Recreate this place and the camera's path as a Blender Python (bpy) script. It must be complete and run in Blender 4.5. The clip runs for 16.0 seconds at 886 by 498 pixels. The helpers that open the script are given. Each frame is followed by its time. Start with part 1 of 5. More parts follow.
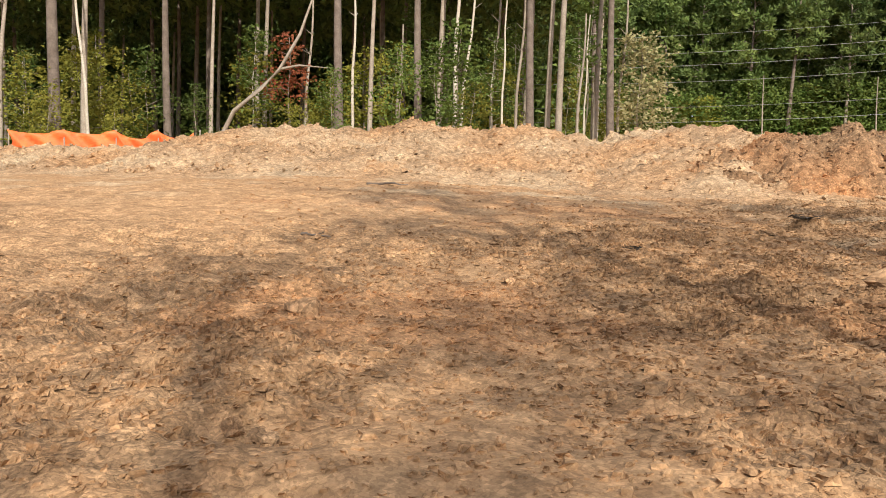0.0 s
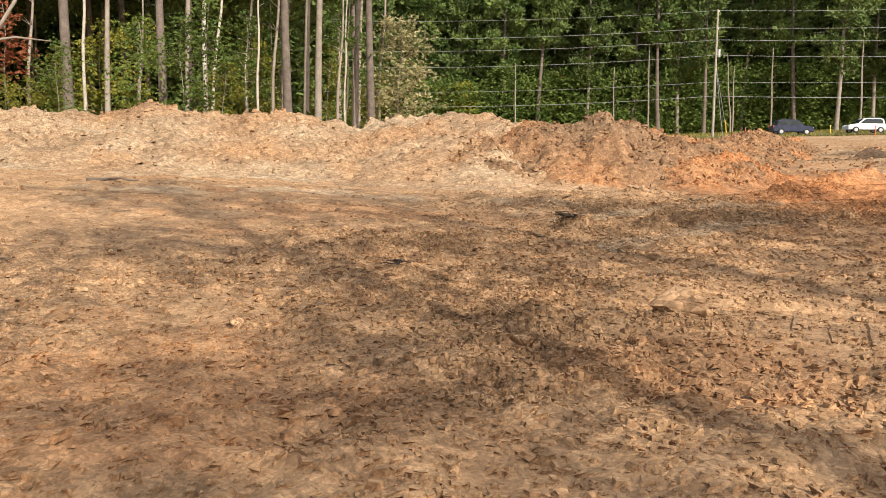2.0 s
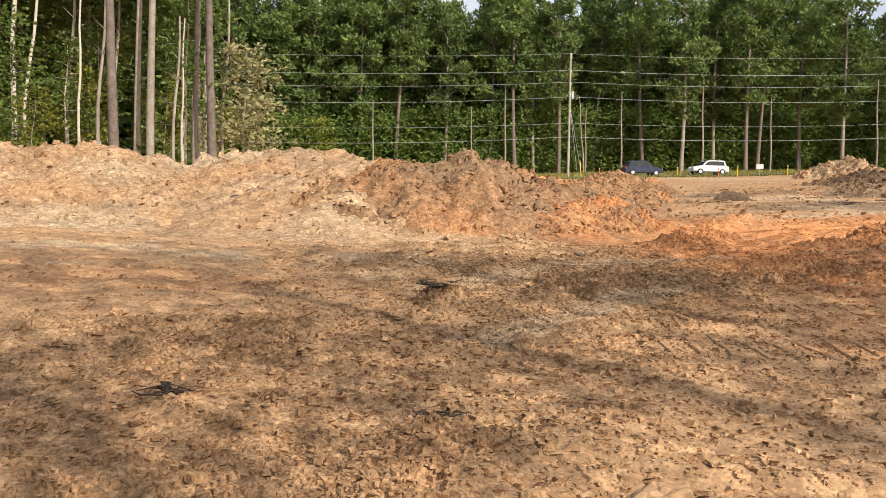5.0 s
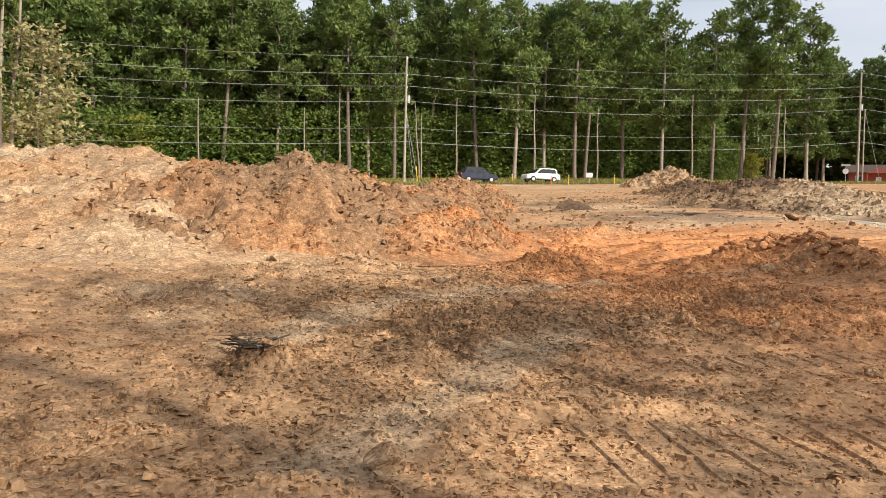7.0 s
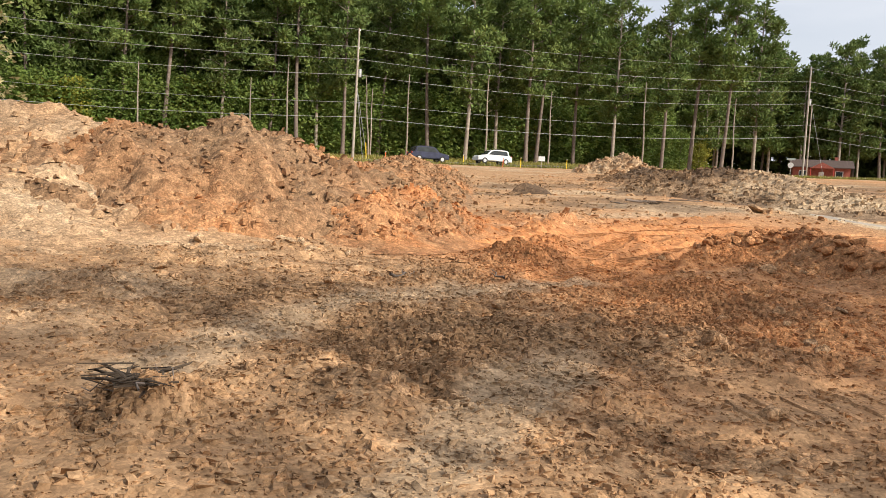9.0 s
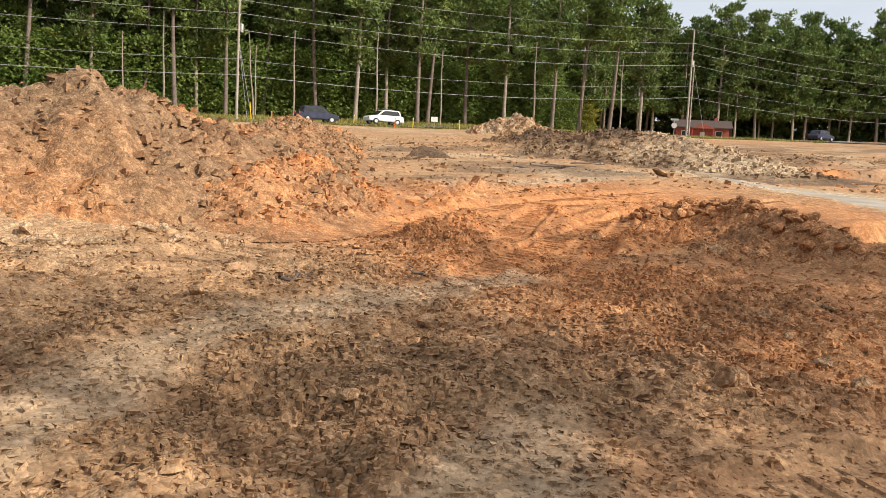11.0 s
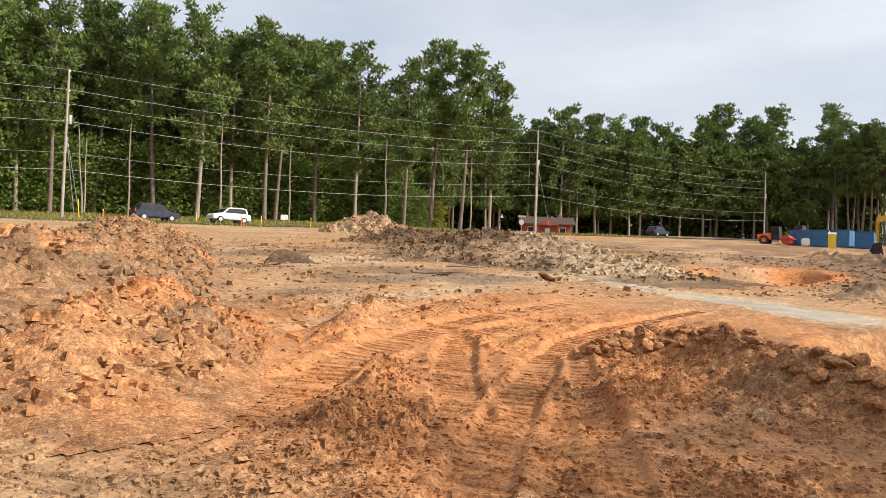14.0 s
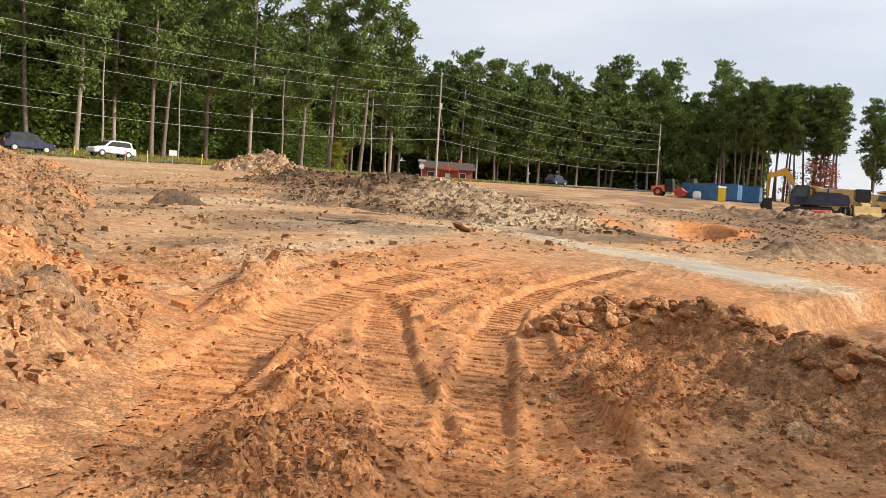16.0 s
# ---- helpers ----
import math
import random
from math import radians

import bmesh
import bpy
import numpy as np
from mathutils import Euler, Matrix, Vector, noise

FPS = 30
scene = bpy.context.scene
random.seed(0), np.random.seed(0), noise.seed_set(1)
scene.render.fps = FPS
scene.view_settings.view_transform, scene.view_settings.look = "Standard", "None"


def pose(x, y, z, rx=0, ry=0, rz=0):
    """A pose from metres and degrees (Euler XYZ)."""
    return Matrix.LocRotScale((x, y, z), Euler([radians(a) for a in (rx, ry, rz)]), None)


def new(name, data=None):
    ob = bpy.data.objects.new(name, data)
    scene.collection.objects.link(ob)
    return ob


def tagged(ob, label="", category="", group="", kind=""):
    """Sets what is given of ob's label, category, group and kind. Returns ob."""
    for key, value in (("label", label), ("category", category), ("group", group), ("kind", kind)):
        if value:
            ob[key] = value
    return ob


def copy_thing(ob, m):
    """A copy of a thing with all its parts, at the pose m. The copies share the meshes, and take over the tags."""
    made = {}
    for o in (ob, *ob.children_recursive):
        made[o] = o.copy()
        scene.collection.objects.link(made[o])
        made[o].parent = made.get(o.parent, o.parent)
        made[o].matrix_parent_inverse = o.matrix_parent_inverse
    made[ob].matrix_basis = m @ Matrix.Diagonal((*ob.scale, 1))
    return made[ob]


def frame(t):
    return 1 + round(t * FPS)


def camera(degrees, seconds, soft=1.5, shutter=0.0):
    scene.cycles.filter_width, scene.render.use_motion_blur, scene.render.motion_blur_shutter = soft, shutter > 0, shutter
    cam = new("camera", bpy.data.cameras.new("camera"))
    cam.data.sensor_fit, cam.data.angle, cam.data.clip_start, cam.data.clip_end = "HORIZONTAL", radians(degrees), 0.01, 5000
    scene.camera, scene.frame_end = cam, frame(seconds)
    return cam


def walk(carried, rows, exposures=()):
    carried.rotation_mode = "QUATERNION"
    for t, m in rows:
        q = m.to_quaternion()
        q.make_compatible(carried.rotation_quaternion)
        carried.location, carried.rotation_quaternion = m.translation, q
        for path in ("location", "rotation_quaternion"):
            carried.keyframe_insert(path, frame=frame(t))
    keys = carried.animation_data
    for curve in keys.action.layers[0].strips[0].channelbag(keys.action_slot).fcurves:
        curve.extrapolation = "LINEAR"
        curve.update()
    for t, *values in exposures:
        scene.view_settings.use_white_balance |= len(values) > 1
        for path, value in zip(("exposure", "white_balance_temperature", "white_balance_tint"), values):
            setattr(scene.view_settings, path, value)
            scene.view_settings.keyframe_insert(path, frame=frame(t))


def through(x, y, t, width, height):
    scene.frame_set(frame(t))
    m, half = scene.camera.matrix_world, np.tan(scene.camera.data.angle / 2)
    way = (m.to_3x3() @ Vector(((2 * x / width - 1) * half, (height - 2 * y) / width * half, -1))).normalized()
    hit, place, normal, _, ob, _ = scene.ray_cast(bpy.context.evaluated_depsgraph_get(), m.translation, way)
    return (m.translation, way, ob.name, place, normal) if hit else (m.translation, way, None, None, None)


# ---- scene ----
cam = camera(56.54, 16.0, soft=0.7)
PATH = [
    (0.0, pose(-0.031, -0.063, 1.348, 85.643, -1.406, 2.863)),
    (0.5, pose(0.110, 0.384, 1.400, 85.155, -1.621, -0.999)),
    (1.0, pose(0.143, 0.779, 1.431, 84.469, -1.359, -4.324)),
    (1.5, pose(0.182, 1.227, 1.525, 84.265, -1.204, -8.966)),
    (2.0, pose(0.354, 1.677, 1.597, 84.766, -0.852, -13.235)),
    (2.5, pose(0.497, 2.126, 1.645, 85.555, -0.479, -16.124)),
    (3.0, pose(0.683, 2.621, 1.714, 86.475, -0.477, -18.320)),
    (3.5, pose(0.931, 3.045, 1.771, 86.728, -0.569, -19.329)),
    (3.7, pose(1.009, 3.211, 1.758, 86.805, -0.629, -19.602)),
    (5.8, pose(2.042, 6.122, 1.932, 87.732, -0.583, -25.475)),
    (6.0, pose(2.199, 6.412, 1.963, 87.718, -0.405, -26.152)),
    (6.5, pose(2.444, 7.002, 1.982, 87.870, -0.855, -30.117)),
    (7.0, pose(2.775, 7.560, 2.006, 88.030, -1.367, -34.492)),
    (7.5, pose(3.035, 8.067, 2.006, 87.741, -2.571, -36.121)),
    (8.0, pose(3.322, 8.627, 2.010, 87.397, -3.399, -37.720)),
    (8.2, pose(3.436, 8.791, 2.007, 87.274, -3.498, -37.981)),
    (10.3, pose(4.578, 10.578, 2.115, 84.920, -2.211, -40.161)),
    (10.5, pose(4.740, 10.802, 2.131, 84.640, -2.173, -41.783)),
    (11.0, pose(5.081, 11.216, 2.203, 84.462, -3.015, -45.803)),
    (11.5, pose(5.463, 11.740, 2.291, 85.141, -3.426, -46.434)),
    (12.0, pose(5.815, 12.373, 2.349, 86.165, -2.747, -46.833)),
    (12.5, pose(6.254, 12.964, 2.390, 87.048, -2.575, -48.523)),
    (13.0, pose(6.620, 13.527, 2.450, 88.256, -2.446, -51.483)),
    (13.5, pose(6.962, 14.002, 2.512, 89.800, -2.110, -54.991)),
    (14.0, pose(7.409, 14.521, 2.571, 91.575, -2.220, -56.533)),
    (14.5, pose(7.792, 15.003, 2.609, 90.505, -2.762, -59.603)),
    (15.0, pose(8.290, 15.430, 2.626, 89.048, -3.033, -61.550)),
    (15.5, pose(8.657, 15.733, 2.653, 88.344, -3.405, -62.512)),
    (16.0, pose(9.048, 16.081, 2.720, 88.004, -3.649, -63.778)),
]
walk(cam, PATH)

# ---- sky and sun ----
SUN_ELEV, SUN_AZ = radians(36), radians(164)   # azimuth from +y towards +x
world = bpy.data.worlds.new("sky")
scene.world = world
world.use_nodes = True
wn, wl = world.node_tree.nodes, world.node_tree.links
bg = wn["Background"]
sky = wn.new("ShaderNodeTexSky")
sky.sky_type = "NISHITA"
sky.sun_disc = False
sky.sun_elevation, sky.sun_rotation = SUN_ELEV, SUN_AZ
sky.air_density, sky.dust_density, sky.ozone_density = 1.0, 2.5, 1.0
tc = wn.new("ShaderNodeTexCoord")
mp = wn.new("ShaderNodeMapping")
mp.inputs["Scale"].default_value = (1.0, 1.0, 4.0)
cl = wn.new("ShaderNodeTexNoise")
cl.inputs["Scale"].default_value, cl.inputs["Detail"].default_value = 2.2, 6
ramp = wn.new("ShaderNodeValToRGB")
ramp.color_ramp.elements[0].position, ramp.color_ramp.elements[1].position = 0.3, 0.75
ramp.color_ramp.elements[0].color, ramp.color_ramp.elements[1].color = (0.45, 0.45, 0.45, 1), (0.9, 0.9, 0.9, 1)
mx = wn.new("ShaderNodeMix")
mx.data_type = "RGBA"
mx.inputs["B"].default_value = (6.5, 6.6, 6.95, 1)
wl.new(tc.outputs["Generated"], mp.inputs["Vector"])
wl.new(mp.outputs["Vector"], cl.inputs["Vector"])
wl.new(cl.outputs["Fac"], ramp.inputs["Fac"])
wl.new(ramp.outputs["Color"], mx.inputs["Factor"])
wl.new(sky.outputs["Color"], mx.inputs["A"])
wl.new(mx.outputs["Result"], bg.inputs["Color"])
bg.inputs["Strength"].default_value = 0.122
sun = new("sun", bpy.data.lights.new("sun", "SUN"))
sun.data.energy, sun.data.angle, sun.data.color = 4.5, radians(0.55), (1.0, 0.92, 0.80)
to_sun = Vector((math.sin(SUN_AZ) * math.cos(SUN_ELEV), math.cos(SUN_AZ) * math.cos(SUN_ELEV), math.sin(SUN_ELEV)))
sun.matrix_world = Matrix.Translation((20, -40, 60)) @ to_sun.to_track_quat("Z", "Y").to_matrix().to_4x4()
scene.view_settings.exposure = 0.26

# ---- materials ----
def mat(name, c1, c2, scale=8.0, rough=0.9, bump=0.3, fine=60.0, metal=0.0, spots=None, rand=0.0, dist=0.02):
    """A two-scale procedural paint: c1 to c2 by noise, fine grain and bump."""
    m = bpy.data.materials.new(name)
    m.use_nodes = True
    n, l = m.node_tree.nodes, m.node_tree.links
    b = n["Principled BSDF"]
    co = n.new("ShaderNodeTexCoord")
    a = n.new("ShaderNodeTexNoise")
    a.inputs["Scale"].default_value, a.inputs["Detail"].default_value = scale, 5
    f = n.new("ShaderNodeTexNoise")
    f.inputs["Scale"].default_value, f.inputs["Detail"].default_value = fine, 4
    r = n.new("ShaderNodeMapRange")
    r.inputs["From Min"].default_value, r.inputs["From Max"].default_value = 0.3, 0.7
    mixc = n.new("ShaderNodeMix")
    mixc.data_type = "RGBA"
    mixc.inputs["A"].default_value, mixc.inputs["B"].default_value = (*c1, 1), (*c2, 1)
    hs = n.new("ShaderNodeHueSaturation")
    v = n.new("ShaderNodeMapRange")
    v.inputs["From Min"].default_value, v.inputs["From Max"].default_value = 0.25, 0.75
    v.inputs["To Min"].default_value, v.inputs["To Max"].default_value = 0.75, 1.25
    l.new(co.outputs["Object"], a.inputs["Vector"])
    l.new(co.outputs["Object"], f.inputs["Vector"])
    l.new(a.outputs["Fac"], r.inputs["Value"])
    l.new(r.outputs["Result"], mixc.inputs["Factor"])
    l.new(f.outputs["Fac"], v.inputs["Value"])
    value = v.outputs["Result"]
    if rand:
        oi = n.new("ShaderNodeObjectInfo")
        geo = n.new("ShaderNodeNewGeometry")
        add = n.new("ShaderNodeMath")
        add.operation = "ADD"
        l.new(oi.outputs["Random"], add.inputs[0])
        l.new(geo.outputs["Random Per Island"], add.inputs[1])
        rr = n.new("ShaderNodeMapRange")
        rr.inputs["From Max"].default_value = 2.0
        rr.inputs["To Min"].default_value, rr.inputs["To Max"].default_value = 1 - rand, 1 + rand
        l.new(add.outputs[0], rr.inputs["Value"])
        mul = n.new("ShaderNodeMath")
        mul.operation = "MULTIPLY"
        l.new(value, mul.inputs[0])
        l.new(rr.outputs["Result"], mul.inputs[1])
        value = mul.outputs[0]
    l.new(value, hs.inputs["Value"])
    l.new(mixc.outputs["Result"], hs.inputs["Color"])
    l.new(hs.outputs["Color"], b.inputs["Base Color"])
    b.inputs["Roughness"].default_value, b.inputs["Metallic"].default_value = rough, metal
    if bump:
        bp = n.new("ShaderNodeBump")
        bp.inputs["Strength"].default_value, bp.inputs["Distance"].default_value = bump, dist
        l.new(f.outputs["Fac"], bp.inputs["Height"])
        l.new(bp.outputs["Normal"], b.inputs["Normal"])
    return m


def leaf_mat(name, c1, c2, scale=0.5, through=0.35):
    """Foliage: colour varies over the crown and leaf by leaf, with light passing through."""
    m = mat(name, c1, c2, scale, 0.65, 0, 6.0, rand=0.45)
    n, l = m.node_tree.nodes, m.node_tree.links
    b, out = n["Principled BSDF"], n["Material Output"]
    b.inputs["Specular IOR Level"].default_value = 0.25
    tr = n.new("ShaderNodeBsdfTranslucent")
    src = b.inputs["Base Color"].links[0].from_socket
    l.new(src, tr.inputs["Color"])
    ms = n.new("ShaderNodeMixShader")
    ms.inputs["Fac"].default_value = through
    l.new(b.outputs["BSDF"], ms.inputs[1])
    l.new(tr.outputs["BSDF"], ms.inputs[2])
    l.new(ms.outputs["Shader"], out.inputs["Surface"])
    return m


def soil_mat():
    """Graded clay: tan, red, pale sand and dark topsoil by the soil attribute, with crumbs, damp stains, and cracks
    with crevice shade painted into the colour.
    """
    m = bpy.data.materials.new("soil")
    m.use_nodes = True
    n, l = m.node_tree.nodes, m.node_tree.links
    b = n["Principled BSDF"]
    at = n.new("ShaderNodeAttribute")
    at.attribute_name = "soil"
    sep = n.new("ShaderNodeSeparateColor")
    l.new(at.outputs["Color"], sep.inputs["Color"])
    co = n.new("ShaderNodeTexCoord")

    def noise_tex(scale, detail=5, rough=0.6):
        t = n.new("ShaderNodeTexNoise")
        t.inputs["Scale"].default_value, t.inputs["Detail"].default_value, t.inputs["Roughness"].default_value = scale, detail, rough
        l.new(co.outputs["Object"], t.inputs["Vector"])
        return t.outputs["Fac"]

    def blend(a, bcol, fac):
        k = n.new("ShaderNodeMix")
        k.data_type = "RGBA"
        for sock, val in (("A", a), ("B", bcol)):
            if isinstance(val, tuple):
                k.inputs[sock].default_value = (*val, 1)
            else:
                l.new(val, k.inputs[sock])
        l.new(fac, k.inputs["Factor"])
        return k.outputs["Result"]

    def rng(val, a, c, lo=0.0, hi=1.0):
        k = n.new("ShaderNodeMapRange")
        k.inputs["From Min"].default_value, k.inputs["From Max"].default_value = a, c
        k.inputs["To Min"].default_value, k.inputs["To Max"].default_value = lo, hi
        l.new(val, k.inputs["Value"])
        return k.outputs["Result"]

    broad, mid, fine, crumbs = noise_tex(0.55), noise_tex(4.0, 6), noise_tex(34.0, 5, 0.7), noise_tex(110.0, 3)
    tan = blend((0.325, 0.188, 0.096), (0.50, 0.308, 0.163), rng(mid, 0.35, 0.65))
    red = blend((0.42, 0.160, 0.055), (0.58, 0.264, 0.103), rng(mid, 0.35, 0.65))
    pale = blend((0.46, 0.345, 0.215), (0.60, 0.485, 0.335), rng(mid, 0.35, 0.65))
    dark = blend((0.085, 0.054, 0.035), (0.155, 0.103, 0.064), rng(mid, 0.35, 0.65))
    c = blend(tan, red, sep.outputs["Red"])
    c = blend(c, pale, sep.outputs["Green"])
    c = blend(c, dark, sep.outputs["Blue"])
    c = blend(c, (0.25, 0.16, 0.09), rng(broad, 0.5, 0.72, 0.0, 0.35))
    def cells(scale, feature="F1"):
        k = n.new("ShaderNodeTexVoronoi")
        k.inputs["Scale"].default_value, k.inputs["Randomness"].default_value = scale, 1.0
        l.new(co.outputs["Object"], k.inputs["Vector"])
        return k

    def times(a_, b_):
        k = n.new("ShaderNodeMath")
        k.operation = "MULTIPLY"
        l.new(a_, k.inputs[0])
        l.new(b_, k.inputs[1])
        return k.outputs[0]

    def grey(sock):
        k = n.new("ShaderNodeSeparateColor")
        l.new(sock, k.inputs["Color"])
        return k.outputs["Red"]

    # ragged coordinates, so that plates and crumbs break along uneven edges
    rag = n.new("ShaderNodeTexNoise")
    rag.inputs["Scale"].default_value, rag.inputs["Detail"].default_value = 9.0, 4
    l.new(co.outputs["Object"], rag.inputs["Vector"])
    bent = n.new("ShaderNodeVectorMath")
    bent.operation = "MULTIPLY_ADD"
    bent.inputs[1].default_value = (0.16, 0.16, 0.16)
    l.new(rag.outputs["Color"], bent.inputs[0])
    l.new(co.outputs["Object"], bent.inputs[2])
    crumb, lump, plate, slabs = cells(46.0), cells(17.0), cells(8.0), cells(3.6)
    for k in (lump, plate, slabs):
        l.new(bent.outputs["Vector"], k.inputs["Vector"])
    torn = at.outputs["Alpha"]

    def cracks(scale):
        k = cells(scale)
        k.feature = "DISTANCE_TO_EDGE"
        l.new(bent.outputs["Vector"], k.inputs["Vector"])
        return k.outputs["Distance"]

    wide_cracks, thin_cracks = cracks(8.0), cracks(17.0)
    tone = times(rng(grey(crumb.outputs["Color"]), 0.0, 1.0, 0.72, 1.28), rng(grey(lump.outputs["Color"]), 0.0, 1.0, 0.76, 1.24))
    tone = times(tone, rng(fine, 0.32, 0.68, 0.80, 1.20))
    tone = times(tone, rng(grey(plate.outputs["Color"]), 0.0, 1.0, 0.82, 1.18))
    # crevice shade painted into the base colour: darker towards the crack lines
    tone = times(tone, rng(wide_cracks, 0.0, 0.06, 0.78, 1.0))
    tone = times(tone, rng(thin_cracks, 0.0, 0.08, 0.86, 1.0))
    calm = n.new("ShaderNodeMix")
    l.new(rng(torn, 0.1, 0.6, 0.7, 1.0), calm.inputs["Factor"])
    calm.inputs["A"].default_value = 1.0
    l.new(tone, calm.inputs["B"])
    tone = calm.outputs["Result"]
    hs = n.new("ShaderNodeHueSaturation")
    l.new(c, hs.inputs["Color"])
    l.new(tone, hs.inputs["Value"])
    l.new(hs.outputs["Color"], b.inputs["Base Color"])
    b.inputs["Roughness"].default_value = 0.95
    b.inputs["Specular IOR Level"].default_value = 0.2

    def add(a_, b_, k_):
        k = n.new("ShaderNodeMath")
        k.operation = "MULTIPLY_ADD"
        l.new(b_, k.inputs[0])
        k.inputs[1].default_value = k_
        l.new(a_, k.inputs[2])
        return k.outputs[0]

    # relief in metres: broken slabs, plates and lumps that end in small steps, crumbs, grain
    height = rng(grey(slabs.outputs["Color"]), 0.0, 1.0, 0.0, 0.014)
    height = add(height, grey(plate.outputs["Color"]), 0.016)
    height = add(height, grey(lump.outputs["Color"]), 0.006)
    height = add(height, rng(lump.outputs["Distance"], 0.0, 0.8, 1.0, 0.0), 0.018)
    height = add(height, rng(crumb.outputs["Distance"], 0.0, 0.8, 1.0, 0.0), 0.008)
    height = add(height, rng(wide_cracks, 0.0, 0.10, 0.0, 1.0), 0.012)
    height = add(height, rng(thin_cracks, 0.0, 0.12, 0.0, 1.0), 0.007)
    height = add(add(height, fine, 0.008), crumbs, 0.002)
    bp = n.new("ShaderNodeBump")
    bp.inputs["Distance"].default_value = 1.0
    l.new(rng(torn, 0.1, 0.5, 0.22, 0.58), bp.inputs["Strength"])
    l.new(height, bp.inputs["Height"])
    l.new(bp.outputs["Normal"], b.inputs["Normal"])
    return m


SOIL = soil_mat()
BARK_PINE = mat("pine_bark", (0.115, 0.088, 0.070), (0.21, 0.168, 0.138), 3.0, 0.95, 0.8, 14.0, rand=0.25)
BARK_PALE = mat("pale_bark", (0.42, 0.37, 0.29), (0.58, 0.53, 0.44), 2.0, 0.9, 0.4, 16.0, rand=0.2)
BARK_GREY = mat("grey_bark", (0.22, 0.18, 0.14), (0.36, 0.31, 0.25), 2.0, 0.9, 0.5, 16.0, rand=0.25)
NEEDLES = leaf_mat("pine_needles", (0.064, 0.115, 0.028), (0.180, 0.232, 0.062), 0.35, 0.2)
LEAVES = leaf_mat("green_leaves", (0.070, 0.130, 0.026), (0.20, 0.255, 0.06), 0.6, 0.4)
LEAVES_YELLOW = leaf_mat("yellowing_leaves", (0.17, 0.20, 0.03), (0.36, 0.33, 0.06), 0.6, 0.4)
LEAVES_PALE = leaf_mat("pale_leaves", (0.28, 0.27, 0.13), (0.46, 0.41, 0.21), 0.6, 0.35)
LEAVES_RED = leaf_mat("russet_leaves", (0.22, 0.05, 0.03), (0.30, 0.12, 0.05), 0.6, 0.35)
LITTER = mat("leaf_litter", (0.10, 0.065, 0.035), (0.17, 0.12, 0.06), 1.0, 0.95, 0.6, 12.0)

# ---- tools for meshes ----
def mesh_from(name, verts, faces, material, smooth=False, loops_per_face=4):
    """A mesh from numpy arrays; all faces have as many corners."""
    me = bpy.data.meshes.new(name)
    verts, faces = np.asarray(verts, np.float32), np.asarray(faces, np.int32)
    k = faces.shape[1]
    me.vertices.add(len(verts))
    me.vertices.foreach_set("co", verts.ravel())
    me.loops.add(faces.size)
    me.loops.foreach_set("vertex_index", faces.ravel())
    me.polygons.add(len(faces))
    me.polygons.foreach_set("loop_start", np.arange(0, faces.size, k, dtype=np.int32))
    me.polygons.foreach_set("use_smooth", np.full(len(faces), smooth))
    me.update(calc_edges=True)
    me.materials.append(material)
    return me


def part(name, data, material=None, parent=None, label=""):
    """Links a bmesh or a mesh as one object, under a thing or a part."""
    if isinstance(data, bmesh.types.BMesh):
        me = bpy.data.meshes.new(name)
        data.to_mesh(me)
        data.free()
        if material:
            me.materials.append(material)
        data = me
    ob = new(name, data)
    if parent:
        ob.parent = parent
    return tagged(ob, label)


def rand_grid(ix, iy, seed):
    h = (ix.astype(np.int64) * 374761393 + iy.astype(np.int64) * 668265263 + seed * 974634777) & 0xFFFFFFFF
    h = ((h ^ (h >> 13)) * 1274126177) & 0xFFFFFFFF
    return ((h ^ (h >> 16)) & 0xFFFFFF) / float(0xFFFFFF)


def vnoise(x, y, seed=0):
    ix, iy = np.floor(x), np.floor(y)
    fx, fy = x - ix, y - iy
    ux, uy = fx * fx * (3 - 2 * fx), fy * fy * (3 - 2 * fy)
    a, b = rand_grid(ix, iy, seed), rand_grid(ix + 1, iy, seed)
    c, d = rand_grid(ix, iy + 1, seed), rand_grid(ix + 1, iy + 1, seed)
    return (a * (1 - ux) + b * ux) * (1 - uy) + (c * (1 - ux) + d * ux) * uy


def fbm(x, y, octaves=4, seed=0):
    s, amp, tot = 0, 1.0, 0
    for k in range(octaves):
        s = s + amp * vnoise(x * 2 ** k + 17 * k, y * 2 ** k - 9 * k, seed + k)
        tot, amp = tot + amp, amp * 0.5
    return s / tot - 0.5


def lumps(x, y, cell, seed, keep=1.0):
    """Clod-shaped bumps, 0 to 1: rounded blocks of uneven size, one in a cell."""
    x, y = x / cell, y / cell
    ix, iy = np.floor(x), np.floor(y)
    out = np.zeros_like(x)
    for dx in (-1, 0, 1):
        for dy in (-1, 0, 1):
            cx, cy = ix + dx, iy + dy
            px, py = cx + 0.15 + 0.7 * rand_grid(cx, cy, seed), cy + 0.15 + 0.7 * rand_grid(cx, cy, seed + 1)
            r = 0.22 + 0.42 * rand_grid(cx, cy, seed + 2)
            q = rand_grid(cx, cy, seed + 3)
            st = 0.7 + 0.6 * rand_grid(cx, cy, seed + 4)
            d = np.maximum(np.abs(x - px) * st * 0.85, np.abs(y - py) / st * 0.85) * 0.5 + 0.5 * np.hypot((x - px) * st, (y - py) / st)
            h = np.clip(1 - (d / r) ** 2, 0, 1) ** 0.6 * (0.35 + 0.65 * q) * r / 0.64
            out = np.maximum(out, np.where(q < keep, h, 0))
    return out


def smooth(a, b, v):
    k = np.clip((v - a) / (b - a), 0, 1)
    return k * k * (3 - 2 * k)


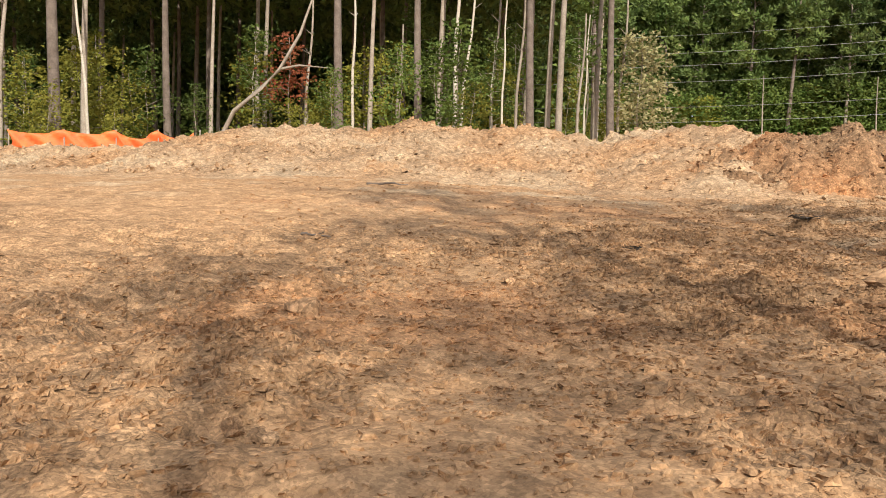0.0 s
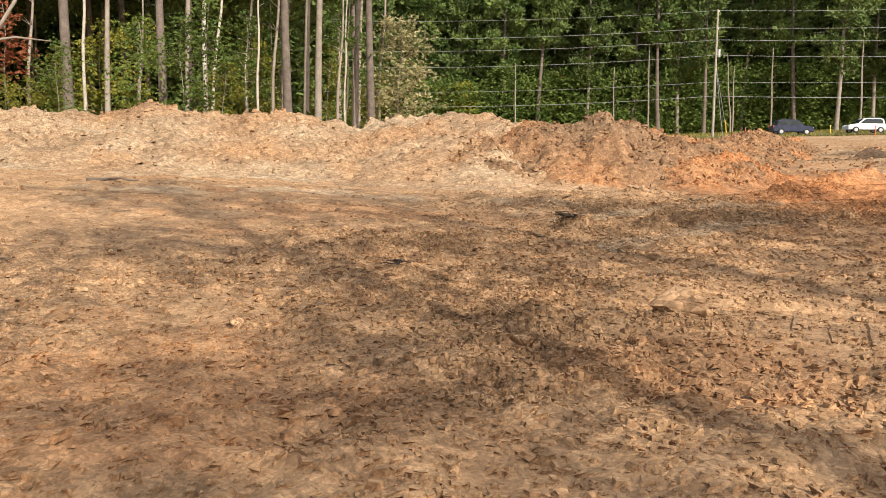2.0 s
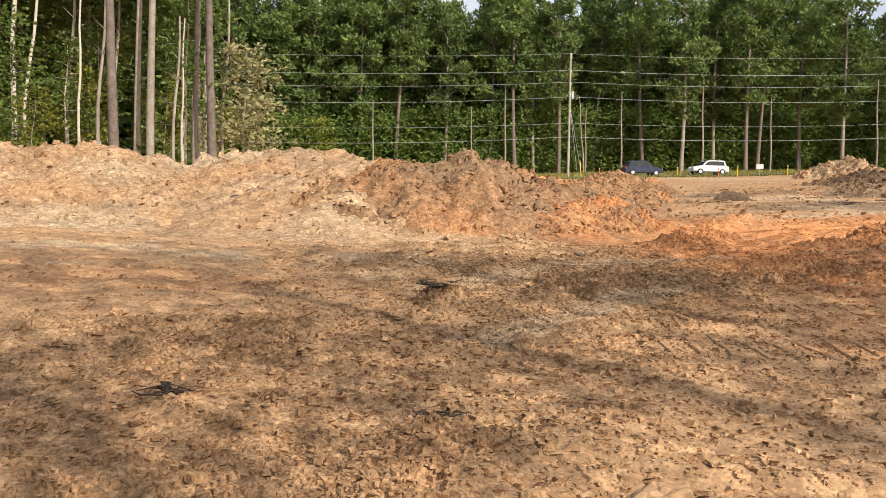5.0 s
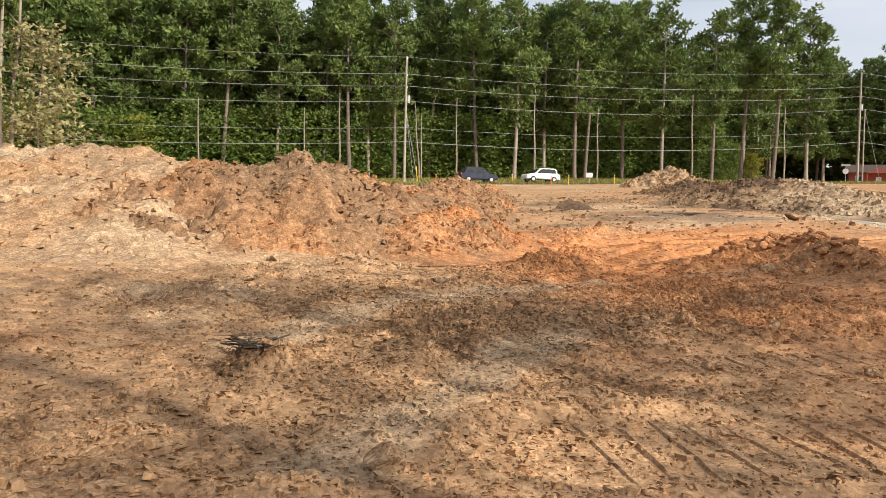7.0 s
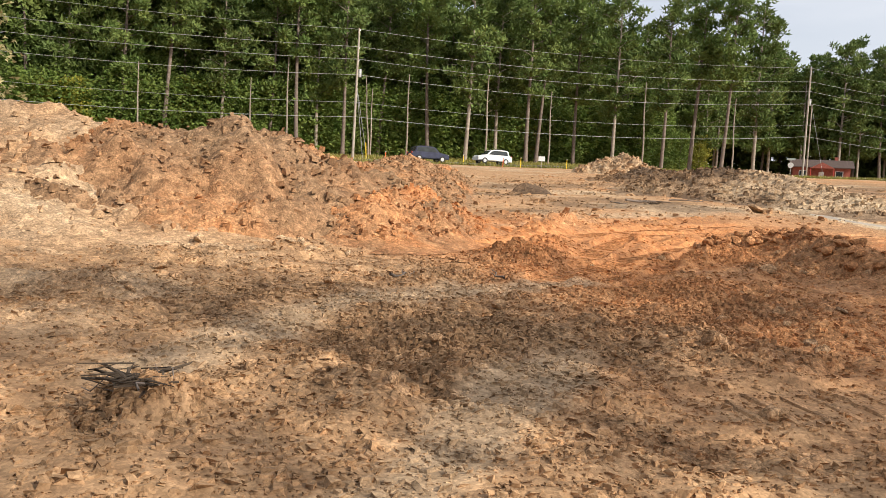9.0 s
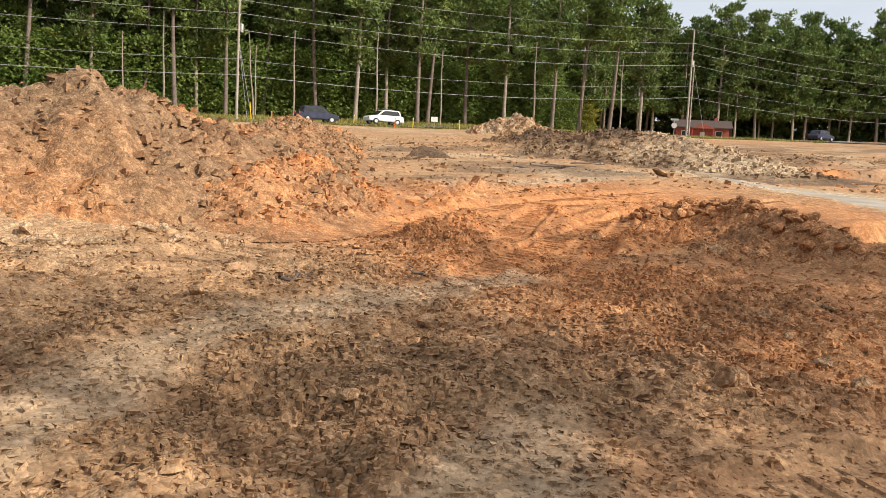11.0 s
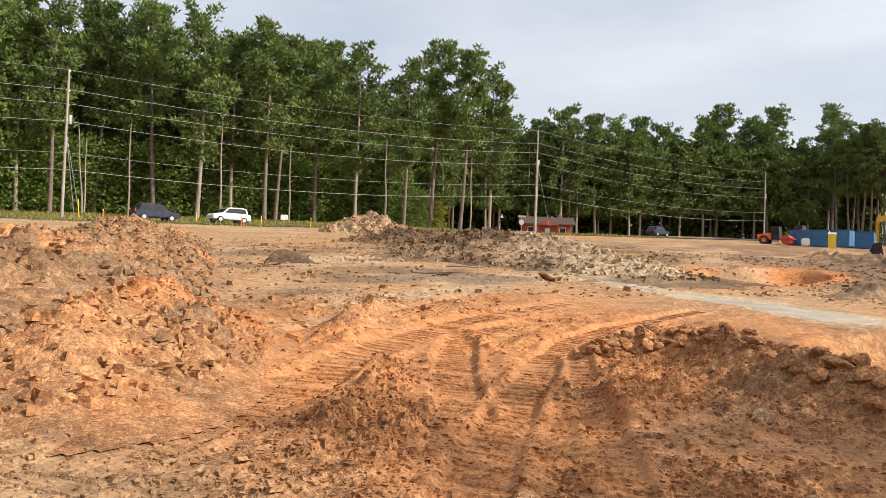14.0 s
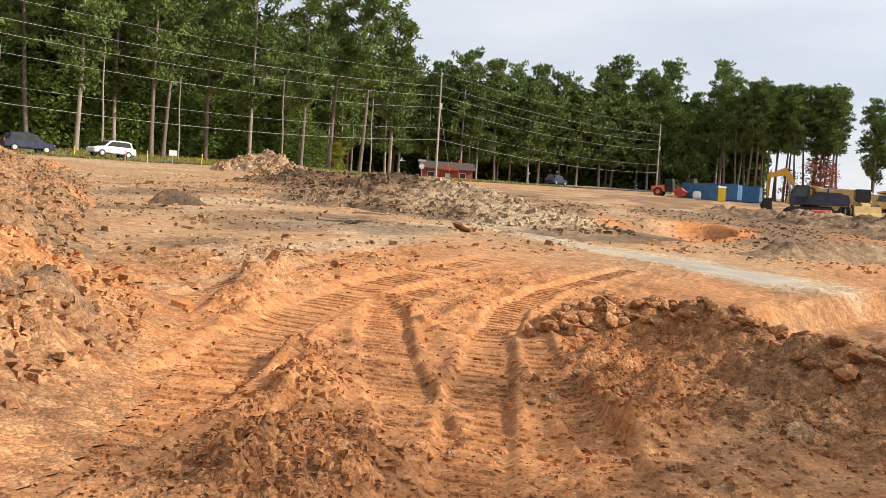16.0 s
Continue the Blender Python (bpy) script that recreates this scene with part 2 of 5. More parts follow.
def along(x, y, line):
    """For each point: its distance to a polyline, the length run along it, the side, and the interpolated third value."""
    best, run, side, val, done = np.full(x.shape, 1e9), np.zeros(x.shape), np.zeros(x.shape), np.zeros(x.shape), 0.0
    for p, q in zip(line, line[1:]):
        dx, dy = q[0] - p[0], q[1] - p[1]
        ln = math.hypot(dx, dy)
        k = np.clip(((x - p[0]) * dx + (y - p[1]) * dy) / ln ** 2, 0, 1)
        d = np.hypot(x - p[0] - k * dx, y - p[1] - k * dy)
        near = d < best
        best = np.where(near, d, best)
        run = np.where(near, done + k * ln, run)
        side = np.where(near, np.sign(dx * (y - p[1]) - dy * (x - p[0])), side)
        if len(p) > 2:
            val = np.where(near, p[2] + k * (q[2] - p[2]), val)
        done += ln
    return best, run, side, val


# ---- the lie of the land ----
TRACKS = [   # centre lines of wheel and crawler tracks, with their widths and the pitch of their lugs
    ([(11.6, 17.1), (13.4, 17.95), (15.5, 18.82), (18.1, 19.8), (20.7, 20.6), (23.8, 21.0), (29.5, 20.8)], 0.52, 0.22),
    ([(12.3, 16.2), (14.2, 17.2), (15.5, 17.9), (16.7, 18.55), (18.7, 19.55)], 0.34, 0.22),
    ([(9.5, 19.1), (12.1, 20.1), (13.2, 20.4), (14.4, 20.85), (16.0, 21.6), (18.1, 22.35), (21.1, 23.15), (24.4, 23.7), (28, 23.8)], 0.78, 0.26),
    ([(14.3, 18.75), (16.0, 20.0), (17.6, 21.0), (19.5, 22.0), (22.0, 22.4)], 0.55, 0.17),
    ([(15.6, 23.3), (18.0, 24.0), (21.0, 24.9), (26, 26.2)], 0.5, 0.24),
    ([(6.3, 11.1), (8.4, 10.3), (11.2, 9.2)], 1.25, 0.27),
    ([(8.8, 12.5), (10.8, 11.7), (13.4, 10.8)], 0.8, 0.25),
    ([(4.0, 7.7), (5.5, 6.7), (7.2, 5.5)], 1.15, 0.28),
]
PIT = [(20.6, 16.2), (22.0, 17.3), (24.7, 17.75), (26.9, 17.0), (30.4, 16.0), (32.4, 15.1), (36, 13.2)]
SILT = [(44.0, 33.0, 0.2), (38.6, 28.3, 0.35), (34.9, 23.6, 0.5), (32.8, 20.0, 1.1), (31.0, 17.6, 1.1)]   # washed-out silt, with its half width


PATHS = [   # pale wheel-smoothed strips with their half widths
    ([(4.9, 11.6), (5.9, 12.2), (7.5, 13.25), (8.6, 13.8)], 0.36),
    ([(5.6, 14.8), (6.6, 15.5), (7.8, 16.3), (8.7, 16.6), (9.9, 16.7), (12.0, 16.8)], 0.42),
]


def base(x, y):
    """The graded slope without its crumbs."""
    z = 0.02322 * x + 0.0469 * y
    z = z + 0.030 * (np.logaddexp(0, (x - 28) / 6.0) * 6.0) * (1 - 0.3 * smooth(66, 92, y) * smooth(95, 140, x))
    far = np.hypot(x, y)
    z = np.where(far > 260, z * 0 + np.minimum(z, 16 + 0.004 * (far - 260)), z)
    z = z + 0.55 * smooth(6, -6, x) * smooth(9, 20, y)
    z = z + 0.12 * fbm(x / 5.0, y / 5.0, 2, 5) * smooth(400, 100, far)
    return np.clip(z, -4, 22)


def roughness(x, y):
    """How cloddy the ground lies: 0 rolled smooth, 1 torn up."""
    r = 0.42 + 1.5 * fbm(x / 2.6, y / 2.6, 3, 21)
    for line, width, pitch in TRACKS:
        r = r * smooth(width * 0.5, width * 1.3, along(x, y, line)[0])
    for line, half in PATHS:
        r = r * (1 - 0.85 * smooth(half * 1.6, half * 0.6, along(x, y, line)[0] + 0.3 * fbm(x / 0.6, y / 0.6, 2, 23)))
    r = r * (1 - 0.75 * smooth(6.0, 4.0, x) * smooth(12.8, 14.5, y))
    r = np.maximum(r, 0.85 * smooth(15.0, 16.5, x) * smooth(24, 22.5, x) * smooth(14, 15, y) * smooth(19.3, 18.3, y))
    return np.clip(r, 0.05, 1)


MOUNDS = [   # x, y, half length, half width, height, turn: low heaps pushed up between the tracks
    (13.1, 19.0, 1.1, 0.55, 0.15, 0.57), (14.9, 20.15, 1.4, 0.33, 0.21, 0.57), (17.3, 22.95, 1.1, 0.34, 0.20, 0.60), (19.3, 24.2, 1.2, 0.42, 0.30, 0.48), (18.9, 21.3, 1.5, 0.14, 0.13, 0.72),
    (22.2, 26.5, 0.8, 0.4, 0.16, 0.4), (18.9, 19.2, 0.7, 0.40, 0.24, 0.1), (19.8, 18.6, 0.9, 0.45, 0.32, -0.6), (19.4, 17.8, 0.9, 0.5, 0.40, 0.9), (18.5, 17.0, 1.0, 0.5, 0.38, 0.8),
    (17.5, 15.9, 1.1, 0.45, 0.32, 0.85), (16.6, 14.8, 1.0, 0.4, 0.22, 0.9), (17.6, 17.5, 1.9, 1.1, 0.12, 0.8), (16.0, 17.75, 1.3, 0.3, 0.12, 0.45),
    (3.75, 7.6, 0.45, 0.35, 0.12, 0.42), (5.3, 13.9, 0.5, 0.4, 0.1, 0.42), (29.5, 29.3, 1.5, 0.6, 0.18, 0.42),
]


def silt(x, y):
    """1 on the washed-out silt, 0 off it."""
    d, run, side, half = along(x, y, SILT)
    return smooth(0.25, -0.25, d - half * (1.0 + 1.3 * fbm(x / 1.3, y / 1.3, 3, 55)))


def ledges(h, step):
    """Heights broken into flat plates with short steep edges."""
    k = h / step
    return step * (np.floor(k) + smooth(0.72, 1.0, k - np.floor(k)))


def land(x, y):
    """Height of the ground with ruts, heaps, the cut and clods."""
    x, y = np.asarray(x, float), np.asarray(y, float)
    z = base(x, y)
    rough = roughness(x, y)
    wet = silt(x, y)
    near = smooth(130, 60, np.hypot(x - 10, y - 12)) * (1 - wet)
    for mx_, my_, rx_, ry_, hh, turn in MOUNDS:
        c, s = math.cos(turn), math.sin(turn)
        u, v = ((x - mx_) * c + (y - my_) * s) / rx_, (-(x - mx_) * s + (y - my_) * c) / ry_
        g = np.exp(-(u * u + v * v))
        z = z + hh * g
        rough = np.maximum(rough, 1.0 * smooth(0.25, 0.6, g))
    bed = np.zeros_like(z)
    for line, width, pitch in TRACKS:
        d, run, side, val = along(x, y, line)
        bed = np.maximum(bed, smooth(width * 0.7, width * 0.45, d))
        inside = smooth(width * 0.62, width * 0.45, d)
        z = z - 0.05 * inside
        z = z + 0.034 * np.exp(-((d - width * 0.66) / 0.07) ** 2) * (0.3 + vnoise(run * 4.5, side, 3))
    d, run, side, val = along(x, y, PIT)
    z = z - 0.55 * smooth(0.0, 0.45, np.where(side < 0, d, -d)) * smooth(20.6, 21.8, x) * smooth(10, 3.0, d)
    near = near * (1 - 0.85 * bed)
    d2 = ((x - 50) / 9) ** 2 + ((y - 24.0) / 2.8) ** 2
    z = z - 0.9 * smooth(1.25, 0.75, d2)
    z = z + near * 0.10 * fbm(x / 0.9, y / 0.9, 3, 9) * (0.3 + rough)
    z = z + near * rough * (0.085 * lumps(x, y, 0.34, 40, 0.5) + 0.07 * lumps(x, y, 0.17, 50, 0.7)) + near * (0.3 + rough) * 0.035 * lumps(x, y, 0.12, 60, 0.8)
    close = smooth(26, 18, np.hypot(x - 8, y - 12)) * (1 - 0.9 * bed)
    wx_, wy_ = x + 0.10 * fbm(x / 0.22, y / 0.22, 3, 101), y + 0.10 * fbm(x / 0.22 + 5, y / 0.22, 3, 103)
    z = z + close * (0.25 + rough) * (1.1 * ledges(0.30 * fbm(wx_ / 0.55, wy_ / 0.42, 2, 105), 0.032))
    out_there = smooth(20, 32, np.hypot(x - 9, y - 12)) * near
    z = z + out_there * (0.13 * lumps(x, y, 1.3, 90, 0.5) + 0.10 * fbm(x / 2.2, y / 2.2, 3, 95))
    # flaked slabs lying across the slope
    z = z + near * 0.035 * rough * smooth(0.05, 0.10, fbm(x / 0.34 + 3, y / 0.26, 3, 77))
    return z


def soil(x, y):
    """Weights of red clay, pale sand and dark topsoil."""
    n1, n2 = fbm(x / 3.2, y / 3.2, 4, 31), fbm(x / 1.1, y / 1.1, 3, 37)
    red = smooth(9.5, 13.5, x + 2.0 * n1) * smooth(15.0, 17.8, y + 0.22 * (x - 12) * 0 + 3 * n1) * smooth(28, 22.5, y - 0.05 * x + 5 * n1) * smooth(34, 25, x + 4 * n1) * 0.88
    red = np.maximum(red, 0.62 * smooth(8.5, 13, x + 5 * n1) * smooth(7, 12, y) * smooth(18, 16, y))
    red = np.maximum(red, smooth(1.6, 0.9, ((x - 50.5) / 10) ** 2 + ((y - 24.0) / 3.6) ** 2) * 1.0)
    red = np.maximum(red, 0.26 * smooth(0.08, 0.22, n1))
    red = np.maximum(red, 0.5 * smooth(70, 95, x) * smooth(0.0, 0.2, fbm(x / 9, y / 9, 3, 91)))
    ds, run, side, half = along(x, y, SILT)
    pale = 0.85 * smooth(0.9, 0.1, ds - half + 2 * n1)
    pale = np.maximum(pale, 0.5 * smooth(0.03, 0.22, n2) * smooth(14, 20, y) * smooth(12, 4, x))
    pale = np.maximum(pale, 0.5 * smooth(0.05, 0.2, fbm(x / 6, y / 3, 3, 61)) * smooth(22, 27, y))
    for line, half in PATHS:
        pale = np.maximum(pale, 0.42 * smooth(half * 1.2, half * 0.4, along(x, y, line)[0] + 0.5 * n2))
    dark = 0.6 * smooth(-0.02, 0.15, fbm(x / 5.5, y / 2.4, 4, 71)) * smooth(24, 27, y) * smooth(60, 45, y) * smooth(16, 22, x)
    dark = np.maximum(dark, 0.26 * smooth(0.02, 0.2, fbm(x / 2.4 + 9, y / 2.4, 4, 83)) * smooth(24, 17, y))
    dark = np.maximum(dark, 0.6 * smooth(60, 72, x) * smooth(0.0, 0.12, fbm(x / 12, y / 4, 3, 93)) * smooth(60, 40, y))
    pale = np.maximum(pale, 0.6 * smooth(21.5, 23.0, x) * smooth(15.6, 14.8, y + 0.35 * (x - 25)) * smooth(10, 13, y))
    dark = np.maximum(dark, 0.7 * smooth(40, 48, x) * smooth(31, 22, y + 6 * n1) * smooth(92, 84, x) * (1 - red))
    dark = np.maximum(dark, 0.2 * smooth(13.5, 16.5, x) * smooth(22.5, 20.5, x) * smooth(18.2, 16.8, y - 0.25 * (x - 16) * smooth(22, 18, x)) * smooth(10, 13, y))
    return np.clip(red, 0, 1), np.clip(pale, 0, 1), np.clip(dark, 0, 1)


def put_soil(me, x, y, weights=None, torn=None):
    r, g, b = weights if weights else soil(x, y)
    col = np.ones((len(x), 4), np.float32)
    col[:, 0], col[:, 1], col[:, 2] = r, g, b
    if torn is not None:
        col[:, 3] = torn
    me.color_attributes.new("soil", "FLOAT_COLOR", "POINT").data.foreach_set("color", col.ravel())


def steps(fine0, fine1, fine, mid0, mid1, midstep, lo, hi):
    """Coordinates that are close together where the path runs and wide apart far off."""
    mid = list(np.arange(fine0, fine1, fine))
    up = [fine1]
    while up[-1] < mid1:
        up.append(up[-1] + min(midstep, fine + 0.06 * (up[-1] - fine1)))
    while up[-1] < hi:
        up.append(up[-1] + midstep + 0.09 * (up[-1] - mid1))
    down = [fine0 - fine]
    while down[-1] > mid0:
        down.append(down[-1] - min(midstep, fine + 0.06 * (fine0 - down[-1])))
    while down[-1] > lo:
        down.append(down[-1] - midstep - 0.09 * (mid0 - down[-1]))
    return np.array(down[::-1] + mid + up)


def sheet(name, xs, ys, height, keep=None, smooth_faces=True):
    X, Y = np.meshgrid(xs, ys)
    Z = height(X, Y)
    nx, ny = len(xs), len(ys)
    i = np.arange(nx * ny).reshape(ny, nx)
    f = np.stack([i[:-1, :-1], i[:-1, 1:], i[1:, 1:], i[1:, :-1]], -1).reshape(-1, 4)
    v = np.stack([X, Y, Z], -1).reshape(-1, 3)
    if keep is not None:
        ok = keep(X, Y).ravel()
        f = f[ok[f].any(1)]
        used = np.unique(f)
        remap = np.zeros(len(v), np.int64)
        remap[used] = np.arange(len(used))
        v, f = v[used], remap[f]
    return mesh_from(name, v, f, SOIL, smooth_faces), v


def finer(c, lo, hi, gap):
    return np.concatenate([c[c < lo], np.arange(lo, hi, gap), c[c >= hi]])


gx = finer(steps(-3.5, 22.5, 0.07, -32, 76, 0.45, -1600, 1600), 11.8, 19.0, 0.038)
gy = finer(steps(3.4, 24.0, 0.07, -14, 62, 0.45, -1600, 1600), 16.4, 21.6, 0.038)
me, v = sheet("ground", gx, gy, land)
put_soil(me, v[:, 0], v[:, 1], None, roughness(v[:, 0], v[:, 1]))
ground = tagged(new("ground", me), "bare graded red and tan clay, cloddy and rutted by tracks", "ground", kind="structure")

SILT_MAT = mat("wet_silt", (0.26, 0.222, 0.178), (0.45, 0.38, 0.29), 0.9, 0.75, 0.25, 22.0)
me, v = sheet("silt_wash", np.arange(27.5, 46.5, 0.12), np.arange(14.0, 35.5, 0.12), lambda x, y: base(x, y) + 0.015 + 0.02 * fbm(x / 0.8, y / 0.8, 3, 88) - 0.12 * (1 - silt(x, y)), lambda x, y: silt(x, y) > 0.2)
me.materials.clear()
me.materials.append(SILT_MAT)
tagged(new("silt_wash", me), "pale grey wet silt washed out over the clay", "silt", kind="stuff")

# ---- berms and heaps of soil ----
def heap(name, label, line, width, step, rough, weights, category="dirt pile", sharp=1.3, cells=((0.55, 0.30), (0.25, 0.16), (0.12, 0.07))):
    """A pushed-up heap along a ridge line of x, y, height; its foot sinks into the ground."""
    xs0, ys0 = [p[0] for p in line], [p[1] for p in line]
    pad = width * 1.5

    def rise(x, y):
        wob = 0.55 * fbm(x / 1.7, y / 1.7, 3, len(label))
        d, run, side, val = along(x + wob, y + wob, line)
        k = np.clip(1 - d / (width * (0.75 + 0.12 * val)), -0.25, 1)
        return val * np.sign(k) * np.abs(k) ** sharp

    def height(x, y):
        h = rise(x, y)
        up = smooth(0.02, 0.35, h)
        z = base(x, y) + h - 0.03
        z = z + up * rough * (0.9 * fbm(x / 1.3, y / 1.3, 4, 7) * np.minimum(0.6, h + 0.1))
        for cell, amp in cells:
            z = z + up * rough * amp * lumps(x, y, cell, int(cell * 1000) + len(label), 0.7)
        return np.where(h <= -0.02, base(x, y) - 0.3, z)
    me, v = sheet(name, np.arange(min(xs0) - pad, max(xs0) + pad, step), np.arange(min(ys0) - pad, max(ys0) + pad, step), height, lambda x, y: rise(x, y) > 0.0)
    put_soil(me, v[:, 0], v[:, 1], weights(v[:, 0], v[:, 1], v[:, 2] - base(v[:, 0], v[:, 1])))
    return tagged(new(name, me), label, category)


def tan_soil(x, y, h):
    n = fbm(x / 2.0, y / 2.0, 4, 15)
    return 0.10 + 0 * x, np.clip(0.34 + 1.2 * n, 0, 0.75), np.clip(0.04 + fbm(x, y, 3, 3), 0, 0.4)


def clod_soil(x, y, h):
    n = fbm(x / 2.2, y / 2.2, 4, 25)
    return np.clip(0.52 + 1.6 * n - 0.25 * smooth(14, 18, x), 0, 0.85), 0.05 + 0 * x, np.clip(0.24 - 1.6 * n + 0.15 * smooth(13, 17, x), 0, 0.5)


def red_soil(x, y, h):
    return np.clip(0.84 + fbm(x, y, 3, 8), 0, 1), 0.05 + 0 * x, np.clip(0.05 + fbm(x, y, 3, 18), 0, 0.4)


def dark_soil(x, y, h):
    n = fbm(x / 1.6, y / 1.6, 4, 35)
    return 0.05 + 0 * x, np.clip(0.1 + n, 0, 0.4), np.clip(0.85 + 1.2 * n, 0, 1)


def grey_soil(x, y, h):
    n = fbm(x / 2.6, y / 2.6, 4, 45)
    return 0 * x, np.clip(0.15 + 1.2 * n + 0.45 * smooth(35, 31, y) * smooth(24, 26, y) * smooth(60, 55, x), 0, 0.75), np.clip(0.62 - 1.8 * n - 0.45 * smooth(35, 31, y) * smooth(24, 26, y) * smooth(60, 55, x), 0, 0.9)


heap("dirt_berm", "long pale tan berm of loose graded soil", [(-40, 33, 0.77), (-20, 31.5, 0.82), (-13.0, 30.5, 0.77), (-10.6, 30.5, 1.29), (-9, 30.5, 1.50), (-4.5, 30.5, 1.59), (-2.6, 30.5, 1.89), (-0.3, 30.5, 1.68), (1.9, 30.5, 1.94), (4.0, 30.5, 1.59), (4.8, 30.4, 1.75), (6.5, 29.8, 2.0), (8.4, 28.0, 1.9)],
     7.5, 0.13, 0.8, tan_soil, "dirt berm", 1.15)
heap("clay_mound", "torn brown and red clay mound of coarse clods", [(8.2, 26.3, 1.5), (9.6, 25.5, 1.72), (10.8, 25.05, 1.75), (12.0, 25.1, 1.62), (13.0, 26.2, 1.3), (15.0, 28.8, 1.05), (18.5, 32.5, 1.0), (25, 40, 0.95), (33, 50, 1.3)],
     4.4, 0.08, 1.15, clod_soil, "dirt mound", 0.95, ((0.95, 0.34), (0.42, 0.24), (0.17, 0.10)))
heap("red_clay_mound", "fresh orange-red clay heap at the mound's foot", [(11.6, 21.7, 0.5), (12.9, 22.6, 0.85), (14.3, 23.6, 0.9), (15.6, 24.6, 0.5)], 2.3, 0.055, 0.7, red_soil)
heap("topsoil_knoll", "small pointed heap of dark topsoil", [(31.2, 37.9, 0.62), (31.7, 37.6, 0.5)], 0.95, 0.05, 0.8, dark_soil, sharp=0.9)
heap("spoil_mound", "broad grey-brown spoil pile with roots", [(45.7, 40.4, 0.55), (45.0, 37.9, 1.4), (44.7, 36.4, 1.7), (44.6, 34.4, 1.55), (44.1, 32.1, 1.4), (42.8, 28.8, 0.8), (41.0, 26.0, 0.3)], 6.2, 0.12, 0.8, grey_soil)
heap("topsoil_bank", "dark brown pile of stripped topsoil", [(54.7, 51.9, 0.5), (55.0, 49.8, 1.15), (54.9, 46.5, 1.15), (55.5, 44.0, 0.8)], 4.6, 0.14, 0.9, dark_soil)
heap("tan_spoil_mound", "tan pile of sandy spoil beside the road", [(70.3, 67.4, 1.5), (71.4, 65.8, 2.05), (71.3, 63.2, 1.5)], 3.9, 0.13, 1.5, tan_soil)
heap("rubble_mound", "grey-brown heap of torn soil by the cut", [(40, 18.2, 0.4), (44, 15.5, 0.6), (48, 12, 0.5)], 2.4, 0.1, 1.0, grey_soil)
heap("grey_spoil_bank", "long low bank of grey spoil", [(80, 25, 0.5), (77, 20, 0.8), (70, 14, 1.1), (62, 8, 1.3)], 5.5, 0.16, 1.4, grey_soil)

# ---- clods and crumbs ----
def rock_shape(seed):
    """An angular crumb: an uneven block of three or four sides, open underneath."""
    rng = np.random.default_rng(seed)
    vs, sides = [], 4 - seed % 2
    for ring, (z, r) in enumerate(((-0.6, 1.0), (0.55, 0.68))):
        for k in range(sides):
            w = 2 * math.pi * (k + 0.3 * rng.uniform(-1, 1) + 0.25 * ring) / sides
            q = r * rng.uniform(0.75, 1.15)
            vs.append((q * math.cos(w), q * math.sin(w), z + ring * rng.uniform(-0.2, 0.25)))
    fs = [(sides, sides + k, sides + k + 1) for k in range(1, sides - 1)]
    for k in range(sides):
        j = (k + 1) % sides
        fs += [(k, j, sides + j), (k, sides + j, sides + k)]
    return np.array(vs), np.array(fs)


SHAPES = [rock_shape(s) for s in range(8)]


def scatter(name, label, xs, ys, sizes, zs, seed, weights=None, flat=0.62):
    """Many loose clods as one mesh, each with its own size and turn."""
    rng = np.random.default_rng(seed)
    vs, fs, cx, cy, off = [], [], [], [], 0
    for k, (sv, sf) in enumerate(SHAPES):
        m = np.arange(len(xs)) % 8 == k
        n = int(m.sum())
        w = rng.uniform(0, 2 * math.pi, n)
        tilt = rng.normal(0, 0.15, (n, 2))
        sc = sizes[m][:, None] * rng.uniform(0.65, 1.35, (n, 3)) * np.array([1, 1, flat])
        v = sv[None] * sc[:, None]
        v[..., 2] += v[..., 0] * tilt[:, None, 0] + v[..., 1] * tilt[:, None, 1]
        c, s = np.cos(w)[:, None], np.sin(w)[:, None]
        v = np.stack([v[..., 0] * c - v[..., 1] * s + xs[m][:, None], v[..., 0] * s + v[..., 1] * c + ys[m][:, None], v[..., 2] + zs[m][:, None]], -1)
        vs.append(v.reshape(-1, 3))
        fs.append((sf[None] + (off + np.arange(n) * len(sv))[:, None, None]).reshape(-1, 3))
        cx.append(np.repeat(xs[m], len(sv)))
        cy.append(np.repeat(ys[m], len(sv)))
        off += n * len(sv)
    me = mesh_from(name, np.concatenate(vs), np.concatenate(fs), SOIL)
    cx, cy = np.concatenate(cx), np.concatenate(cy)
    put_soil(me, cx, cy, weights(cx, cy, None) if weights else None, 0.2)
    return tagged(new(name, me), label, "clods", kind="stuff")


rng = np.random.default_rng(99)
N, M = 80000, 230000
walked = [(0.4, 3.0), (2.5, 8.0), (5.5, 12.0), (8.0, 15.0), (13.0, 18.5)]
pick = rng.integers(0, 4, M)
f_ = rng.uniform(0, 1, M)
wx = np.array([p[0] for p in walked])
wy = np.array([p[1] for p in walked])
cx = np.concatenate([rng.uniform(-5, 24, N), wx[pick] + f_ * (wx[pick + 1] - wx[pick]) + rng.normal(0.4, 2.3, M)])
cy = np.concatenate([rng.uniform(2.2, 27, N), wy[pick] + f_ * (wy[pick + 1] - wy[pick]) + rng.normal(0.4, 2.3, M)])
N = N + M
rough_here = roughness(cx, cy)
